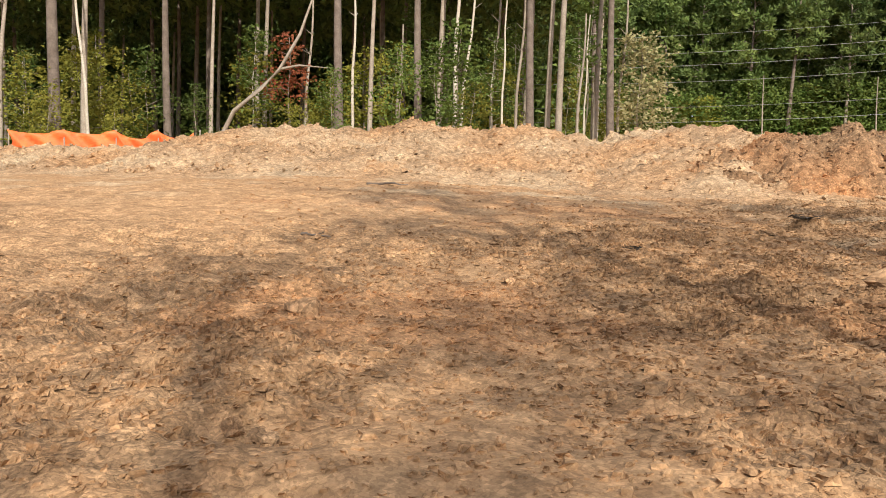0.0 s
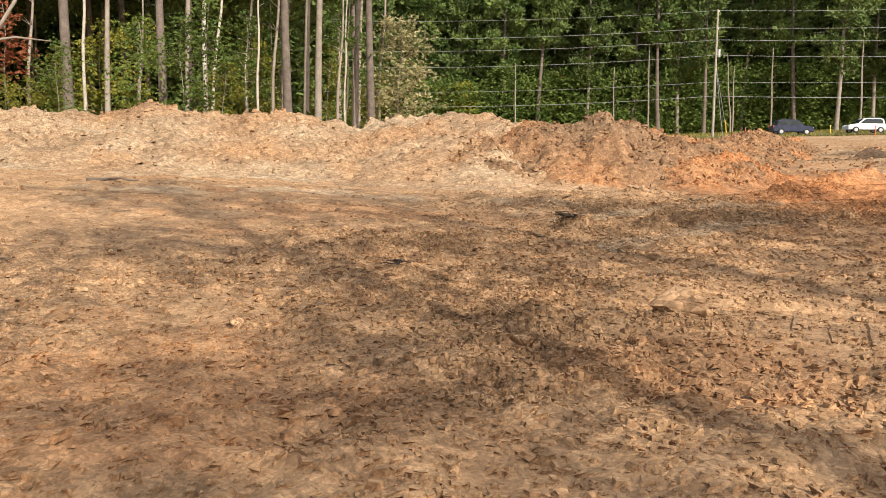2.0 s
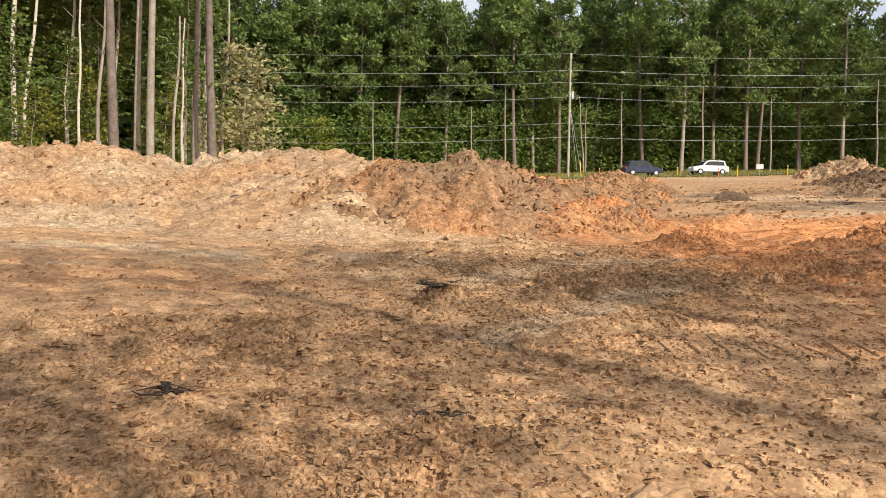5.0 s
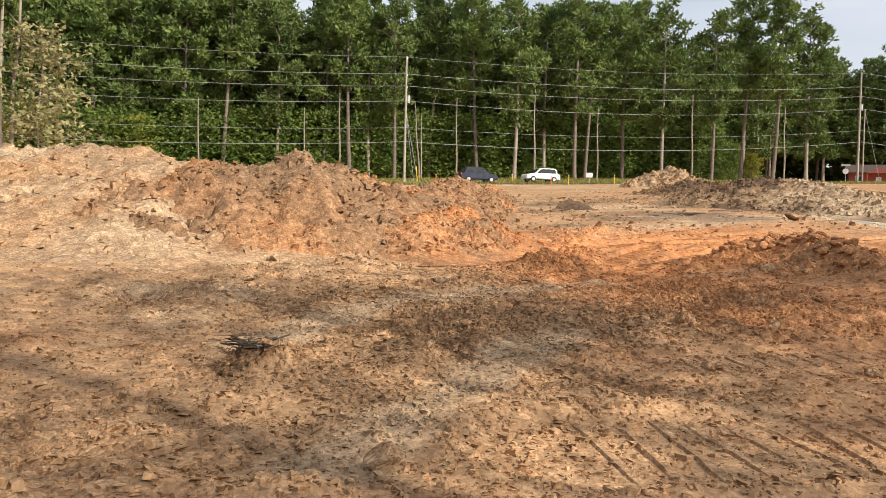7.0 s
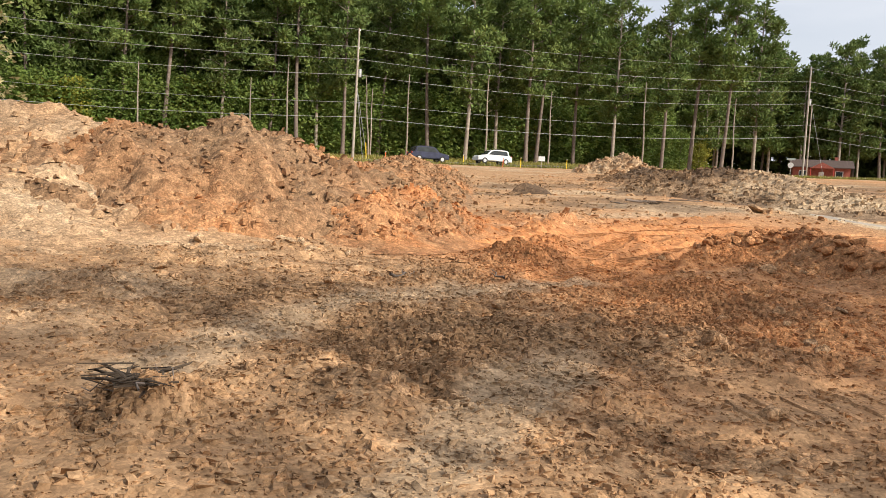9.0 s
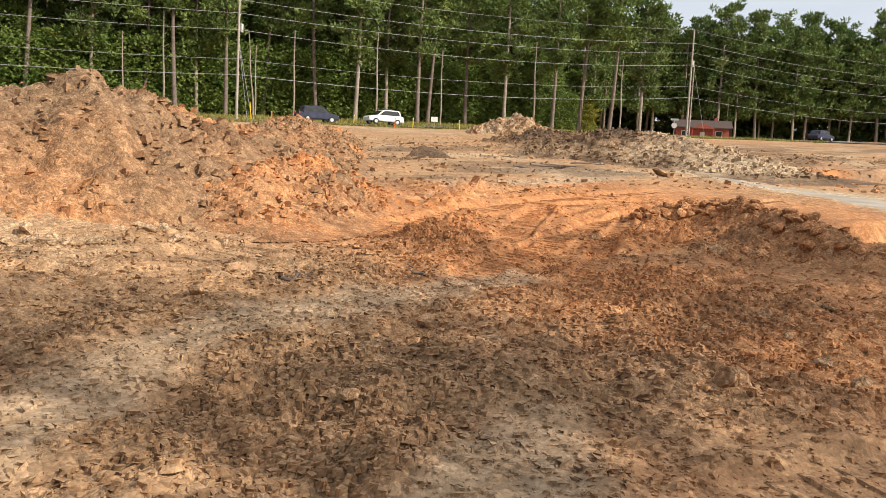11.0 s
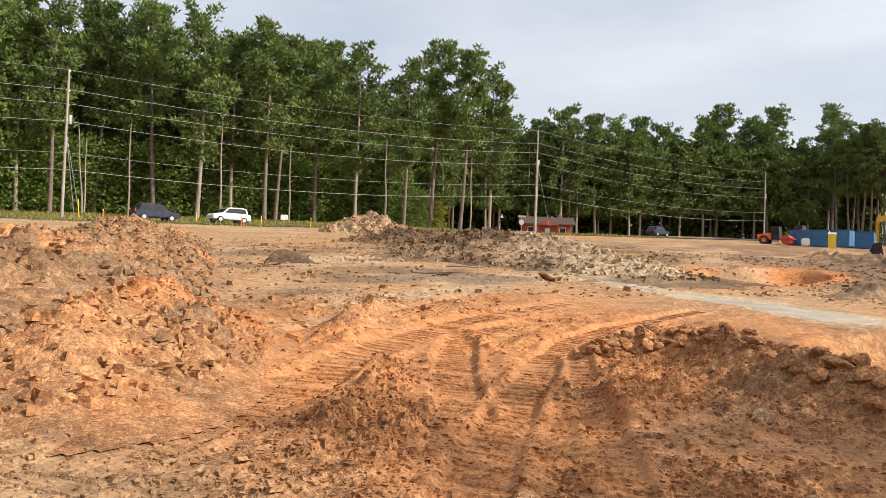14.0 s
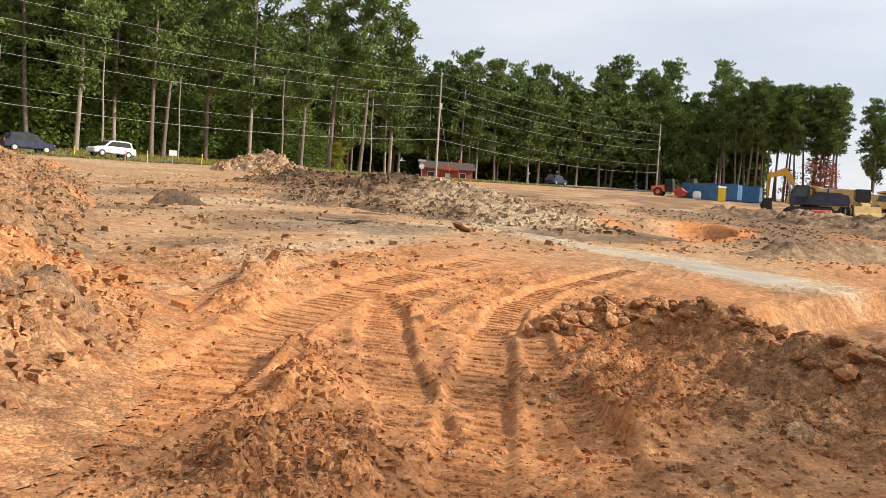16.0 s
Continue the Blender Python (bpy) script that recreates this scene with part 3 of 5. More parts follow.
for mx_, my_, rx_, ry_, hh, turn in MOUNDS:
    c_, s_ = math.cos(turn), math.sin(turn)
    u_, v_ = ((cx - mx_) * c_ + (cy - my_) * s_) / rx_, (-(cx - mx_) * s_ + (cy - my_) * c_) / ry_
    rough_here = np.maximum(rough_here, 1.3 * np.exp(-(u_ * u_ + v_ * v_)))
keep = rng.uniform(0, 1, N) < np.clip(rough_here * 0.8, 0.30, 0.85)
cx, cy, rough_here = cx[keep], cy[keep], rough_here[keep]
size = np.clip(rng.lognormal(-3.85, 0.62, len(cx)) * (0.65 + 0.6 * rough_here), 0.009, 0.12)
heaped = rough_here > 0.55
for name, label, on, most, flat in (("loose_clods", "loose crumbled clay flakes strewn over the ground", ~heaped, 0.055, 0.56), ("heaped_crumbs", "rounded red-brown crumbs on the torn-up heaps", heaped, 0.036, 0.85)):
    sz = np.minimum(size[on], most)
    scatter(name, label, cx[on], cy[on], sz, land(cx[on], cy[on]) + sz * 0.15, 3, flat=flat)


def heap_clods(name, label, ob, count, size, seed, weights):
    """Clods lying on a heap, on the faces of its mesh."""
    rng = np.random.default_rng(seed)
    me = ob.data
    co = np.empty(len(me.vertices) * 3, np.float32)
    me.vertices.foreach_get("co", co)
    co = co.reshape(-1, 3)
    up = co[:, 2] - base(co[:, 0], co[:, 1])
    pick = rng.choice(np.where(up > 0.1)[0], count)
    p = co[pick] + rng.normal(0, 0.03, (count, 3))
    sz = np.clip(rng.lognormal(math.log(size), 0.5, count), size * 0.35, size * 2.2)
    scatter(name, label, p[:, 0].astype(float), p[:, 1].astype(float), sz, p[:, 2] + 0.1 * sz, seed, weights, 0.8)


heap_clods("berm_clods", "loose pale clods on the berm", bpy.data.objects["dirt_berm"], 8000, 0.055, 6, tan_soil)
heap_clods("mound_clods", "coarse brown clay clods on the mound", bpy.data.objects["clay_mound"], 10000, 0.055, 7, clod_soil)
heap_clods("heap_clods", "red clay clods on the heap", bpy.data.objects["red_clay_mound"], 1500, 0.04, 8, red_soil)
heap_clods("spoil_clods", "grey clods on the spoil pile", bpy.data.objects["spoil_mound"], 2500, 0.09, 9, grey_soil)
heap_clods("topsoil_clods", "dark clods on the topsoil pile", bpy.data.objects["topsoil_bank"], 1500, 0.1, 10, dark_soil)

rng = np.random.default_rng(123)
mx2, my2 = rng.uniform(14, 80, 24000), rng.uniform(10, 58, 24000)
ok = fbm(mx2 / 4.0, my2 / 2.0, 3, 71) > rng.uniform(-0.25, 0.2, 24000)
ok &= (my2 > 23) | (mx2 > 36)
mx2, my2 = mx2[ok], my2[ok]
sz2 = np.clip(rng.lognormal(-2.8, 0.5, len(mx2)), 0.03, 0.24)
scatter("far_clods", "clods and torn soil across the clearing", mx2, my2, sz2, land(mx2, my2) + 0.1 * sz2, 14)
heap_clods("roadside_clods", "broken tan lumps on the roadside pile", bpy.data.objects["tan_spoil_mound"], 900, 0.14, 11, tan_soil)


def lug_prints(name, label):
    """The ridges that crawler and tyre lugs pressed up across the tracks, one joined mesh."""
    rng = np.random.default_rng(17)
    rows = []
    for line, width, pitch in TRACKS:
        for p, q in zip(line, line[1:]):
            ln = math.hypot(q[0] - p[0], q[1] - p[1])
            tx, ty = (q[0] - p[0]) / ln, (q[1] - p[1]) / ln
            for i in range(int(ln / pitch)):
                if rng.uniform() < 0.10:
                    continue
                f = (i + 0.5) * pitch
                half = width * rng.uniform(0.36, 0.5)
                skew, high = rng.normal(0.06, 0.04), rng.uniform(0.012, 0.026)
                for j in range(7):
                    o = half * (j / 3.0 - 1.0)
                    wob = rng.normal(0, 0.008)
                    h = high * (0.15 if j in (0, 6) else rng.uniform(0.75, 1.15))
                    cx_, cy_ = p[0] + tx * (f + skew * o + wob) - ty * o, p[1] + ty * (f + skew * o + wob) + tx * o
                    for back, up in ((-0.065, 0.0), (-0.035, 1.0), (0.02, 0.9), (0.05, 0.0)):
                        rows.append((cx_ + tx * back, cy_ + ty * back, up * h))
    a = np.array(rows)
    z = land(a[:, 0], a[:, 1])
    v = np.stack([a[:, 0], a[:, 1], z + a[:, 2] - np.where(a[:, 2] == 0, 0.035, 0.0)], 1)
    n_lug = len(a) // 28
    one = [(j * 4 + k, j * 4 + k + 1, (j + 1) * 4 + k + 1, (j + 1) * 4 + k) for j in range(6) for k in range(3)]
    f = (np.array(one)[None] + (np.arange(n_lug) * 28)[:, None, None]).reshape(-1, 4)
    me = mesh_from(name, v, f, SOIL)
    put_soil(me, v[:, 0], v[:, 1], None, 0.4)
    return tagged(new(name, me), label, "track print", kind="stuff")


lug_prints("track_prints", "ridged prints of lugs pressed into the clay tracks")

# ---- trees ----
RNG = np.random.default_rng(7)


def tube(points, radii, sides=8):
    """A tapered tube through points; verts and quads."""
    pts = [Vector(p) for p in points]
    vs, fs = [], []
    for i, (p, r) in enumerate(zip(pts, radii)):
        ahead = (pts[min(i + 1, len(pts) - 1)] - pts[max(i - 1, 0)]).normalized()
        a = ahead.orthogonal().normalized()
        b = ahead.cross(a)
        for k in range(sides):
            w = 2 * math.pi * k / sides
            vs.append(p + r * (math.cos(w) * a + math.sin(w) * b))
    for i in range(len(pts) - 1):
        for k in range(sides):
            j = (k + 1) % sides
            fs.append((i * sides + k, i * sides + j, (i + 1) * sides + j, (i + 1) * sides + k))
    return vs, fs


def join(pieces):
    vs, fs = [], []
    for v, f in pieces:
        o = len(vs)
        vs += [tuple(q) for q in v]
        fs += [tuple(i + o for i in q) for q in f]
    return np.array(vs, float), np.array(fs, int)


def blades(centres, length, width, per, rng, up=0.3, flat=False):
    """Leaves or needle sprays: per quads round each centre, turned at random."""
    n = len(centres) * per
    c = np.repeat(centres, per, 0)
    d = rng.normal(size=(n, 3))
    d[:, 2] = d[:, 2] * (0.35 if flat else 0.8) + up
    d /= np.linalg.norm(d, axis=1, keepdims=True)
    s = np.cross(d, rng.normal(size=(n, 3)))
    s /= np.linalg.norm(s, axis=1, keepdims=True) + 1e-9
    ln, wd = length * rng.uniform(0.6, 1.3, (n, 1)), width * rng.uniform(0.6, 1.3, (n, 1))
    tip, mid = c + d * ln, c + d * ln * 0.45
    v = np.stack([c - s * wd * 0.6, mid * 0.3 + c * 0.7 + s * wd * 1.3, tip], 1).reshape(-1, 3)
    return v, np.arange(3 * n).reshape(n, 3)


def puffs(centres, wide, high, per, length, width, rng):
    """Rounded cushions of needles: per sprays in each, pointing outwards and up from its middle."""
    n = len(centres) * per
    d = rng.normal(size=(n, 3))
    d /= np.linalg.norm(d, axis=1, keepdims=True)
    size = np.repeat(rng.uniform(0.7, 1.25, (len(centres), 1)), per, 0)
    c = np.repeat(centres, per, 0) + d * rng.uniform(0.45, 1.0, (n, 1)) * size * np.array([wide, wide, high])
    d = d + np.array([0, 0, 0.5]) + rng.normal(0, 0.35, (n, 3))
    d /= np.linalg.norm(d, axis=1, keepdims=True)
    s = np.cross(d, rng.normal(size=(n, 3)))
    s /= np.linalg.norm(s, axis=1, keepdims=True) + 1e-9
    ln, wd = length * rng.uniform(0.6, 1.3, (n, 1)), width * rng.uniform(0.6, 1.3, (n, 1))
    v = np.stack([c - s * wd, c + s * wd, c + d * ln], 1).reshape(-1, 3)
    return v, np.arange(3 * n).reshape(n, 3)


def pine(h, crown_from, spread, seed, bark, name="pine_tree", tufts=3, per=36, girth=0.011, spray=(0.62, 0.17)):
    """A loblolly pine: a tall bare trunk, dead stubs, and a ragged crown of needle sprays on rising limbs."""
    rng = np.random.default_rng(seed)
    tree = new(name)
    lean = rng.normal(0, 0.012, 2)
    pts = [(lean[0] * z + 0.15 * math.sin(z / 6 + seed), lean[1] * z + 0.15 * math.cos(z / 7 + seed), z) for z in np.linspace(-0.8, h, 12)]
    r = [h * girth * (1.25 if i == 0 else 1.0) * (1 - 0.85 * i / 11) + 0.02 for i in range(12)]
    part("trunk", mesh_from("trunk", *join([tube(pts, r, 9)]), bark, True), parent=tree)
    limbs, cents = [], []
    count = int(28 + spread * 5)
    for k in range(count):
        f = (k + rng.uniform(0, 1)) / count
        z = h * (crown_from + (0.99 - crown_from) * f)
        i = min(10, int((z + 0.8) / (h + 0.8) * 11))
        o = Vector(pts[i]).lerp(Vector(pts[i + 1]), ((z + 0.8) / (h + 0.8) * 11) - i)
        w = rng.uniform(0, 2 * math.pi)
        ln = spread * (0.35 + 0.85 * math.sin(math.pi * min(1, 0.18 + 0.8 * f)) ** 0.8) * rng.uniform(0.55, 1.15) * (1.0 if f > 0.15 else 0.7)
        rise = 0.1 + 0.75 * f
        e = o + Vector((math.cos(w) * ln, math.sin(w) * ln, ln * rise * 0.6))
        m = o.lerp(e, 0.5) + Vector((0, 0, 0.12 * ln))
        limbs.append(tube([o, m, e], [0.07, 0.045, 0.015], 3))
        for q in range(tufts):
            g = 0.3 + 0.7 * (q + rng.uniform(0.3, 1)) / tufts
            p = o.lerp(m, g * 2) if g < 0.5 else m.lerp(e, g * 2 - 1)
            cents.append(np.array(p) + rng.normal(0, 0.30, 3) * (0.5 + g))
    part("branching", mesh_from("branching", *join(limbs), bark, True), parent=tree)
    v, f = puffs(np.array(cents), 0.9, 0.5, per, spray[0], spray[1], rng)
    part("crown", mesh_from("crown", v, f, NEEDLES), parent=tree, label="dense dark green needle crown")
    return tree


def leafy(h, spread, seed, bark, leaves, name="young_tree", clusters=60, per=14, leaf=0.24, low=0.12, r0=0.05, stems=1, bend=0.5):
    """A young broad-leaved tree: thin stems, twigs, and clusters of leaves with gaps between them."""
    rng = np.random.default_rng(seed)
    tree = new(name)
    tubes, cents = [], []
    for s in range(stems):
        w0 = rng.uniform(0, 6.28)
        off = bend * (0.4 + s * 0.6)
        pts = [(math.cos(w0) * off * max(0, z / h) ** 1.4 + 0.08 * math.sin(z * 1.3 + s), math.sin(w0) * off * max(0, z / h) ** 1.4 + 0.08 * math.cos(z * 1.1 + s), z) for z in np.linspace(-0.5, h * (1 - 0.12 * s), 9)]
        tubes.append((pts, [r0 * (1 - 0.8 * i / 8) + 0.008 for i in range(9)]))
    part("trunk", mesh_from("trunk", *join([tube(p, r, 7) for p, r in tubes]), bark, True), parent=tree)
    limbs = []
    for k in range(clusters):
        pts = tubes[k % stems][0]
        f = low + (1 - low) * rng.uniform(0, 1) ** 0.9
        i = min(7, int(f * 8))
        o = Vector(pts[i]).lerp(Vector(pts[i + 1]), f * 8 - i)
        w = rng.uniform(0, 6.28)
        ln = spread * (0.25 + 0.75 * math.sin(math.pi * (0.15 + 0.8 * f))) * rng.uniform(0.3, 1.1)
        e = o + Vector((math.cos(w) * ln, math.sin(w) * ln, ln * rng.uniform(-0.05, 0.5)))
        if k % 3 == 0:
            limbs.append(tube([o, o.lerp(e, 0.5) + Vector((0, 0, 0.05)), e], [0.02, 0.014, 0.006], 3))
        cents.append(np.array(e))
        cents.append(np.array(o.lerp(e, 0.65)) + rng.normal(0, 0.15, 3))
    part("branching", mesh_from("branching", *join(limbs), bark, True), parent=tree)
    cents = np.array(cents)
    cl = np.repeat(cents, per // 2, 0) + rng.normal(0, 1, (len(cents) * (per // 2), 3)) * np.array([0.34, 0.34, 0.16]) * (spread / 1.6) ** 0.5
    v, f = blades(cl, leaf, leaf * 0.42, 2, rng, up=-0.1, flat=True)
    part("crown", mesh_from("crown", v, f, leaves), parent=tree, label="thin leafy crown")
    return tree


def bare_stem(h, r, seed, bark, name, lean=(0, 0)):
    """A dead or bare trunk with a few stubs."""
    rng = np.random.default_rng(seed)
    pts = [(lean[0] * max(0, z / h) ** 1.2 + 0.06 * math.sin(z + seed), lean[1] * z / h, z) for z in np.linspace(-0.6, h, 10)]
    pieces = [tube(pts, [r * (1.2 if i == 0 else 1.0) * (1 - 0.55 * i / 9) for i in range(10)], 10)]
    for k in range(5):
        i = int(rng.uniform(4, 9))
        w = rng.uniform(0, 6.28)
        o = Vector(pts[i])
        pieces.append(tube([o, o + Vector((math.cos(w) * 0.5, math.sin(w) * 0.5, 0.35))], [r * 0.22, r * 0.06], 4))
    tree = new(name)
    part("trunk", mesh_from("trunk", *join(pieces), bark, True), parent=tree)
    return tree


def ground_z(x, y):
    return float(base(np.array([float(x)]), np.array([float(y)]))[0])


def stand(ob, x, y, turn=0.0, size=1.0, sink=0.05):
    ob.location, ob.rotation_euler, ob.scale = (x, y, ground_z(x, y) - sink), (0, 0, turn), (size, size, size)
    return ob


def plant(kinds, x, y, turn, size, group=""):
    ob = copy_thing(kinds, pose(x, y, ground_z(x, y) - 0.05, 0, 0, turn))
    ob.scale = (size, size, size * 1.0)
    if group:
        tagged(ob, group=group)
    return ob


PINES = [tagged(pine(27, 0.36, 3.6, 11, BARK_PINE), "tall loblolly pine with a bare grey-brown trunk", "pine tree", "pines beyond the road"),
         tagged(pine(25, 0.30, 3.4, 12, BARK_GREY), "tall loblolly pine with a bare grey-brown trunk", "pine tree", "pines beyond the road"),
         tagged(pine(28, 0.46, 3.4, 13, BARK_PINE), "tall loblolly pine with a bare grey-brown trunk", "pine tree", "pines beyond the road"),
         tagged(pine(24, 0.2, 4.0, 14, BARK_GREY), "full dark green pine branched low on its trunk", "pine tree", "pines beyond the road")]
YOUNG = [tagged(leafy(7.5, 2.0, 21, BARK_GREY, LEAVES, clusters=150, per=18), "young green broad-leaved tree at the wood's edge", "tree", "young trees under the pines"),
         tagged(leafy(6.0, 1.7, 22, BARK_GREY, LEAVES, clusters=130, per=18), "young green broad-leaved tree at the wood's edge", "tree", "young trees under the pines"),
         tagged(leafy(5.5, 1.8, 23, BARK_GREY, LEAVES_YELLOW, clusters=110, per=18), "yellow-green sapling turning with autumn", "tree", "young trees under the pines"),
         tagged(leafy(9.5, 1.9, 24, BARK_GREY, LEAVES, clusters=190, per=18), "slender green tree under the pines", "tree", "young trees under the pines")]
SAPLINGS = [tagged(leafy(8.0, 1.9, 31, BARK_GREY, LEAVES, "sapling", 70, 12, 0.22, 0.15, 0.04), "thin sapling with sparse green leaves", "sapling", "saplings in the wood"),
            tagged(leafy(6.5, 1.7, 32, BARK_GREY, LEAVES_YELLOW, "sapling", 70, 14, 0.20, 0.2, 0.035), "thin sapling with yellowing leaves", "sapling", "saplings in the wood"),
            tagged(leafy(10.0, 2.1, 33, BARK_PALE, LEAVES, "sapling", 70, 12, 0.22, 0.35, 0.06), "pale-stemmed sapling with light green leaves", "sapling", "saplings in the wood")]

# the wood's edge beyond the road, from behind the berm to the far side of the site
EDGE = [(-45, 138), (5, 131), (45, 124), (86, 116), (120, 104), (141, 103), (158, 101), (172, 84), (194, 66), (208, 40)]
first = dict.fromkeys(PINES + YOUNG + SAPLINGS, True)


def put(kind, x, y, size=1.0, turn=None):
    turn = RNG.uniform(0, 360) if turn is None else turn
    if first[kind]:
        first[kind] = False
        return stand(kind, x, y, radians(turn), size)
    return plant(kind, x, y, turn, size)


def from_eye(az, d):
    """A place by its bearing and distance from the middle of the path."""
    return 3.0 + d * math.sin(radians(az)), 8.1 + d * math.cos(radians(az))


# front trunks that stand out against the wood, by bearing
for k, (az, d) in enumerate([(16.9, 121), (19.5, 120), (23, 121), (26.2, 123), (28.0, 121), (29.3, 124), (31, 122), (36.8, 126), (39.4, 122), (43.6, 126), (44.3, 130), (49.4, 130), (52.5, 132), (56.3, 137), (58.2, 141), (20.8, 127), (33.5, 128), (41.5, 132), (46.8, 134), (54.4, 139)]):
    x, y = from_eye(az, d)
    put(PINES[(k * 2) % 3], x, y, RNG.uniform(0.92, 1.1))
for depth, gap in ((0.0, 5.0), (6.0, 5.2), (12.0, 6.0)):
    for p, q in zip(EDGE, EDGE[1:]):
        ln = math.hypot(q[0] - p[0], q[1] - p[1])
        nx_, ny_ = -(q[1] - p[1]) / ln, (q[0] - p[0]) / ln
        for i in range(int(ln / gap)):
            f = (i + RNG.uniform(0.1, 0.9)) / int(ln / gap)
            d = depth + RNG.uniform(1.5, 5.0)
            x, y = p[0] + f * (q[0] - p[0]) + nx_ * d, p[1] + f * (q[1] - p[1]) + ny_ * d
            put(PINES[3] if (x > 118 and depth < 7 and RNG.uniform() < 0.7) else PINES[int(RNG.integers(0, 3))], x, y, RNG.uniform(0.82, 1.16))
for p, q in zip(EDGE[:6], EDGE[1:6]):
    ln = math.hypot(q[0] - p[0], q[1] - p[1])
    for i in range(int(ln / 2.0)):
        f = (i + RNG.uniform(0, 1)) / int(ln / 2.0)
        d = RNG.uniform(-2.5, 5.0)
        put(YOUNG[int(RNG.integers(0, 4))], p[0] + f * (q[0] - p[0]) + 0.25 * d, p[1] + f * (q[1] - p[1]) + 0.95 * d, RNG.uniform(0.9, 1.75))
# a thin stand of tall pines with open sky between them, and a far clump, at the site's far end
for k in range(20):
    put(PINES[2], 205 + RNG.uniform(-6, 6), 19 + 1.3 * k * 0.9 + RNG.uniform(-0.6, 0.6), RNG.uniform(0.78, 0.9))
for k in range(9):
    put(PINES[k % 3], 216 + RNG.uniform(-8, 8), 13 - 1.6 * k + RNG.uniform(-1, 1), RNG.uniform(0.72, 0.88))

# ---- the wood beside the site ----
TALL = [tagged(pine(24, 0.62, 2.8, 41, BARK_PINE, tufts=2, per=22, girth=0.0095), "straight pine trunk with flaky reddish-brown bark", "pine tree", "pines in the wood"),
        tagged(pine(23, 0.6, 2.6, 42, BARK_GREY, tufts=2, per=22, girth=0.0075), "slim grey-brown pine trunk in the wood", "pine tree", "pines in the wood")]
PALE = tagged(bare_stem(15, 0.12, 43, BARK_PALE, "pale_tree", (0.2, 0)), "smooth pale grey-white trunk, almost branchless", "tree", "pale trunks in the wood")
LEAN = tagged(bare_stem(14, 0.10, 44, BARK_PALE, "leaning_tree", (1.3, 0)), "pale slender trunk leaning to one side", "tree", "pale trunks in the wood")
DEAD = tagged(bare_stem(9, 0.10, 45, BARK_GREY, "bare_tree", (0.4, 0.2)), "thin bare tree with broken stubs", "tree", "bare trunks in the wood")
first.update(dict.fromkeys(TALL + [PALE, LEAN, DEAD], True))


def from_start(az, d):
    return d * math.sin(radians(az)), d * math.cos(radians(az))


for kind, az, d, s in [(TALL[0], -27.8, 44, 1.25), (LEAN, -26.0, 43, -0.9), (TALL[1], -26.2, 46, 1.0), (DEAD, -31.2, 44, 1.3), (TALL[0], -21.2, 50, 1.0), (TALL[0], -10.0, 46, 1.12), (PALE, -9.3, 45, 0.8), (TALL[1], -7.9, 50, 0.9),
                       (TALL[0], -4.6, 48, 1.05), (TALL[1], -3.1, 52, 1.2), (PALE, -2.3, 48.5, 1.15), (LEAN, -2.0, 49, 1.0), (PALE, 1.0, 49, 0.7), (DEAD, 1.9, 50, 1.2), (TALL[0], 3.1, 47, 1.08), (TALL[1], 4.3, 49, 1.0),
                       (TALL[1], 5.1, 47.5, 1.15), (DEAD, 6.1, 48, 1.0), (PALE, 6.6, 49, 0.6), (DEAD, 7.1, 51, 1.25), (TALL[1], 7.5, 50, 0.95), (TALL[0], 8.5, 48.5, 1.0), (DEAD, 8.8, 52, 1.2), (TALL[1], -15.0, 52, 0.9), (TALL[1], -18.5, 47, 0.7),
                       (DEAD, -12.5, 50, 1.1), (DEAD, -6.3, 49, 0.9), (DEAD, 0.2, 52, 1.3), (DEAD, 2.5, 55, 1.3), (TALL[1], -33, 45, 1.1), (TALL[0], -36, 50, 1.1)]:
    x, y = from_start(az, d)
    ob = put(kind, x, y, abs(s), 180 if s < 0 else 0)
for k in range(52):   # deeper in
    az, d = RNG.uniform(-46, 8.0), RNG.uniform(56, 100)
    x, y = from_start(az, d)
    put(TALL[k % 2], x, y, RNG.uniform(0.8, 1.15))
for k in range(38):
    az = RNG.uniform(-44, 8.5)
    x, y = from_start(az, RNG.uniform(43, 60))
    put(SAPLINGS[(1, 0, 1, 2)[k % 4]], x, y, RNG.uniform(0.6, 1.25))
for k in range(14):
    az = RNG.uniform(-46, 3)
    x, y = from_start(az, RNG.uniform(41.5, 47))
    put(SAPLINGS[k % 2], x, y, RNG.uniform(0.25, 0.6))
stand(tagged(leafy(7.8, 2.3, 51, BARK_GREY, LEAVES_PALE, "edge_tree", 110, 14, 0.22, 0.2, 0.07), "small tree with pale dry yellow-grey leaves", "tree"), *from_start(10.1, 51.5))
stand(tagged(leafy(7.0, 1.6, 52, BARK_GREY, LEAVES_RED, "russet_sapling", 34, 12, 0.2, 0.5, 0.05), "slender sapling with russet red leaves", "sapling"), *from_start(-13.4, 47))
RUSSET = tagged(leafy(8.5, 2.2, 53, BARK_GREY, LEAVES_RED, "russet_tree", 70, 12, 0.3, 0.25, 0.06), "young tree with russet red autumn leaves", "tree", "russet trees among the far pines")
first[RUSSET] = True
for x, y, s in ((199, 20.5, 1.0), (201, 24, 1.15), (200, 28.5, 0.85), (203, 22, 1.3)):
    put(RUSSET, x, y, s)
bent = [(0, 0, -0.4), (0.5, 0, 1.4), (1.2, 0, 2.8), (2.6, 0, 4.0), (3.6, 0, 5.0), (4.6, 0.1, 6.8), (5.2, 0.2, 8.6)]
ob = new("arching_tree")
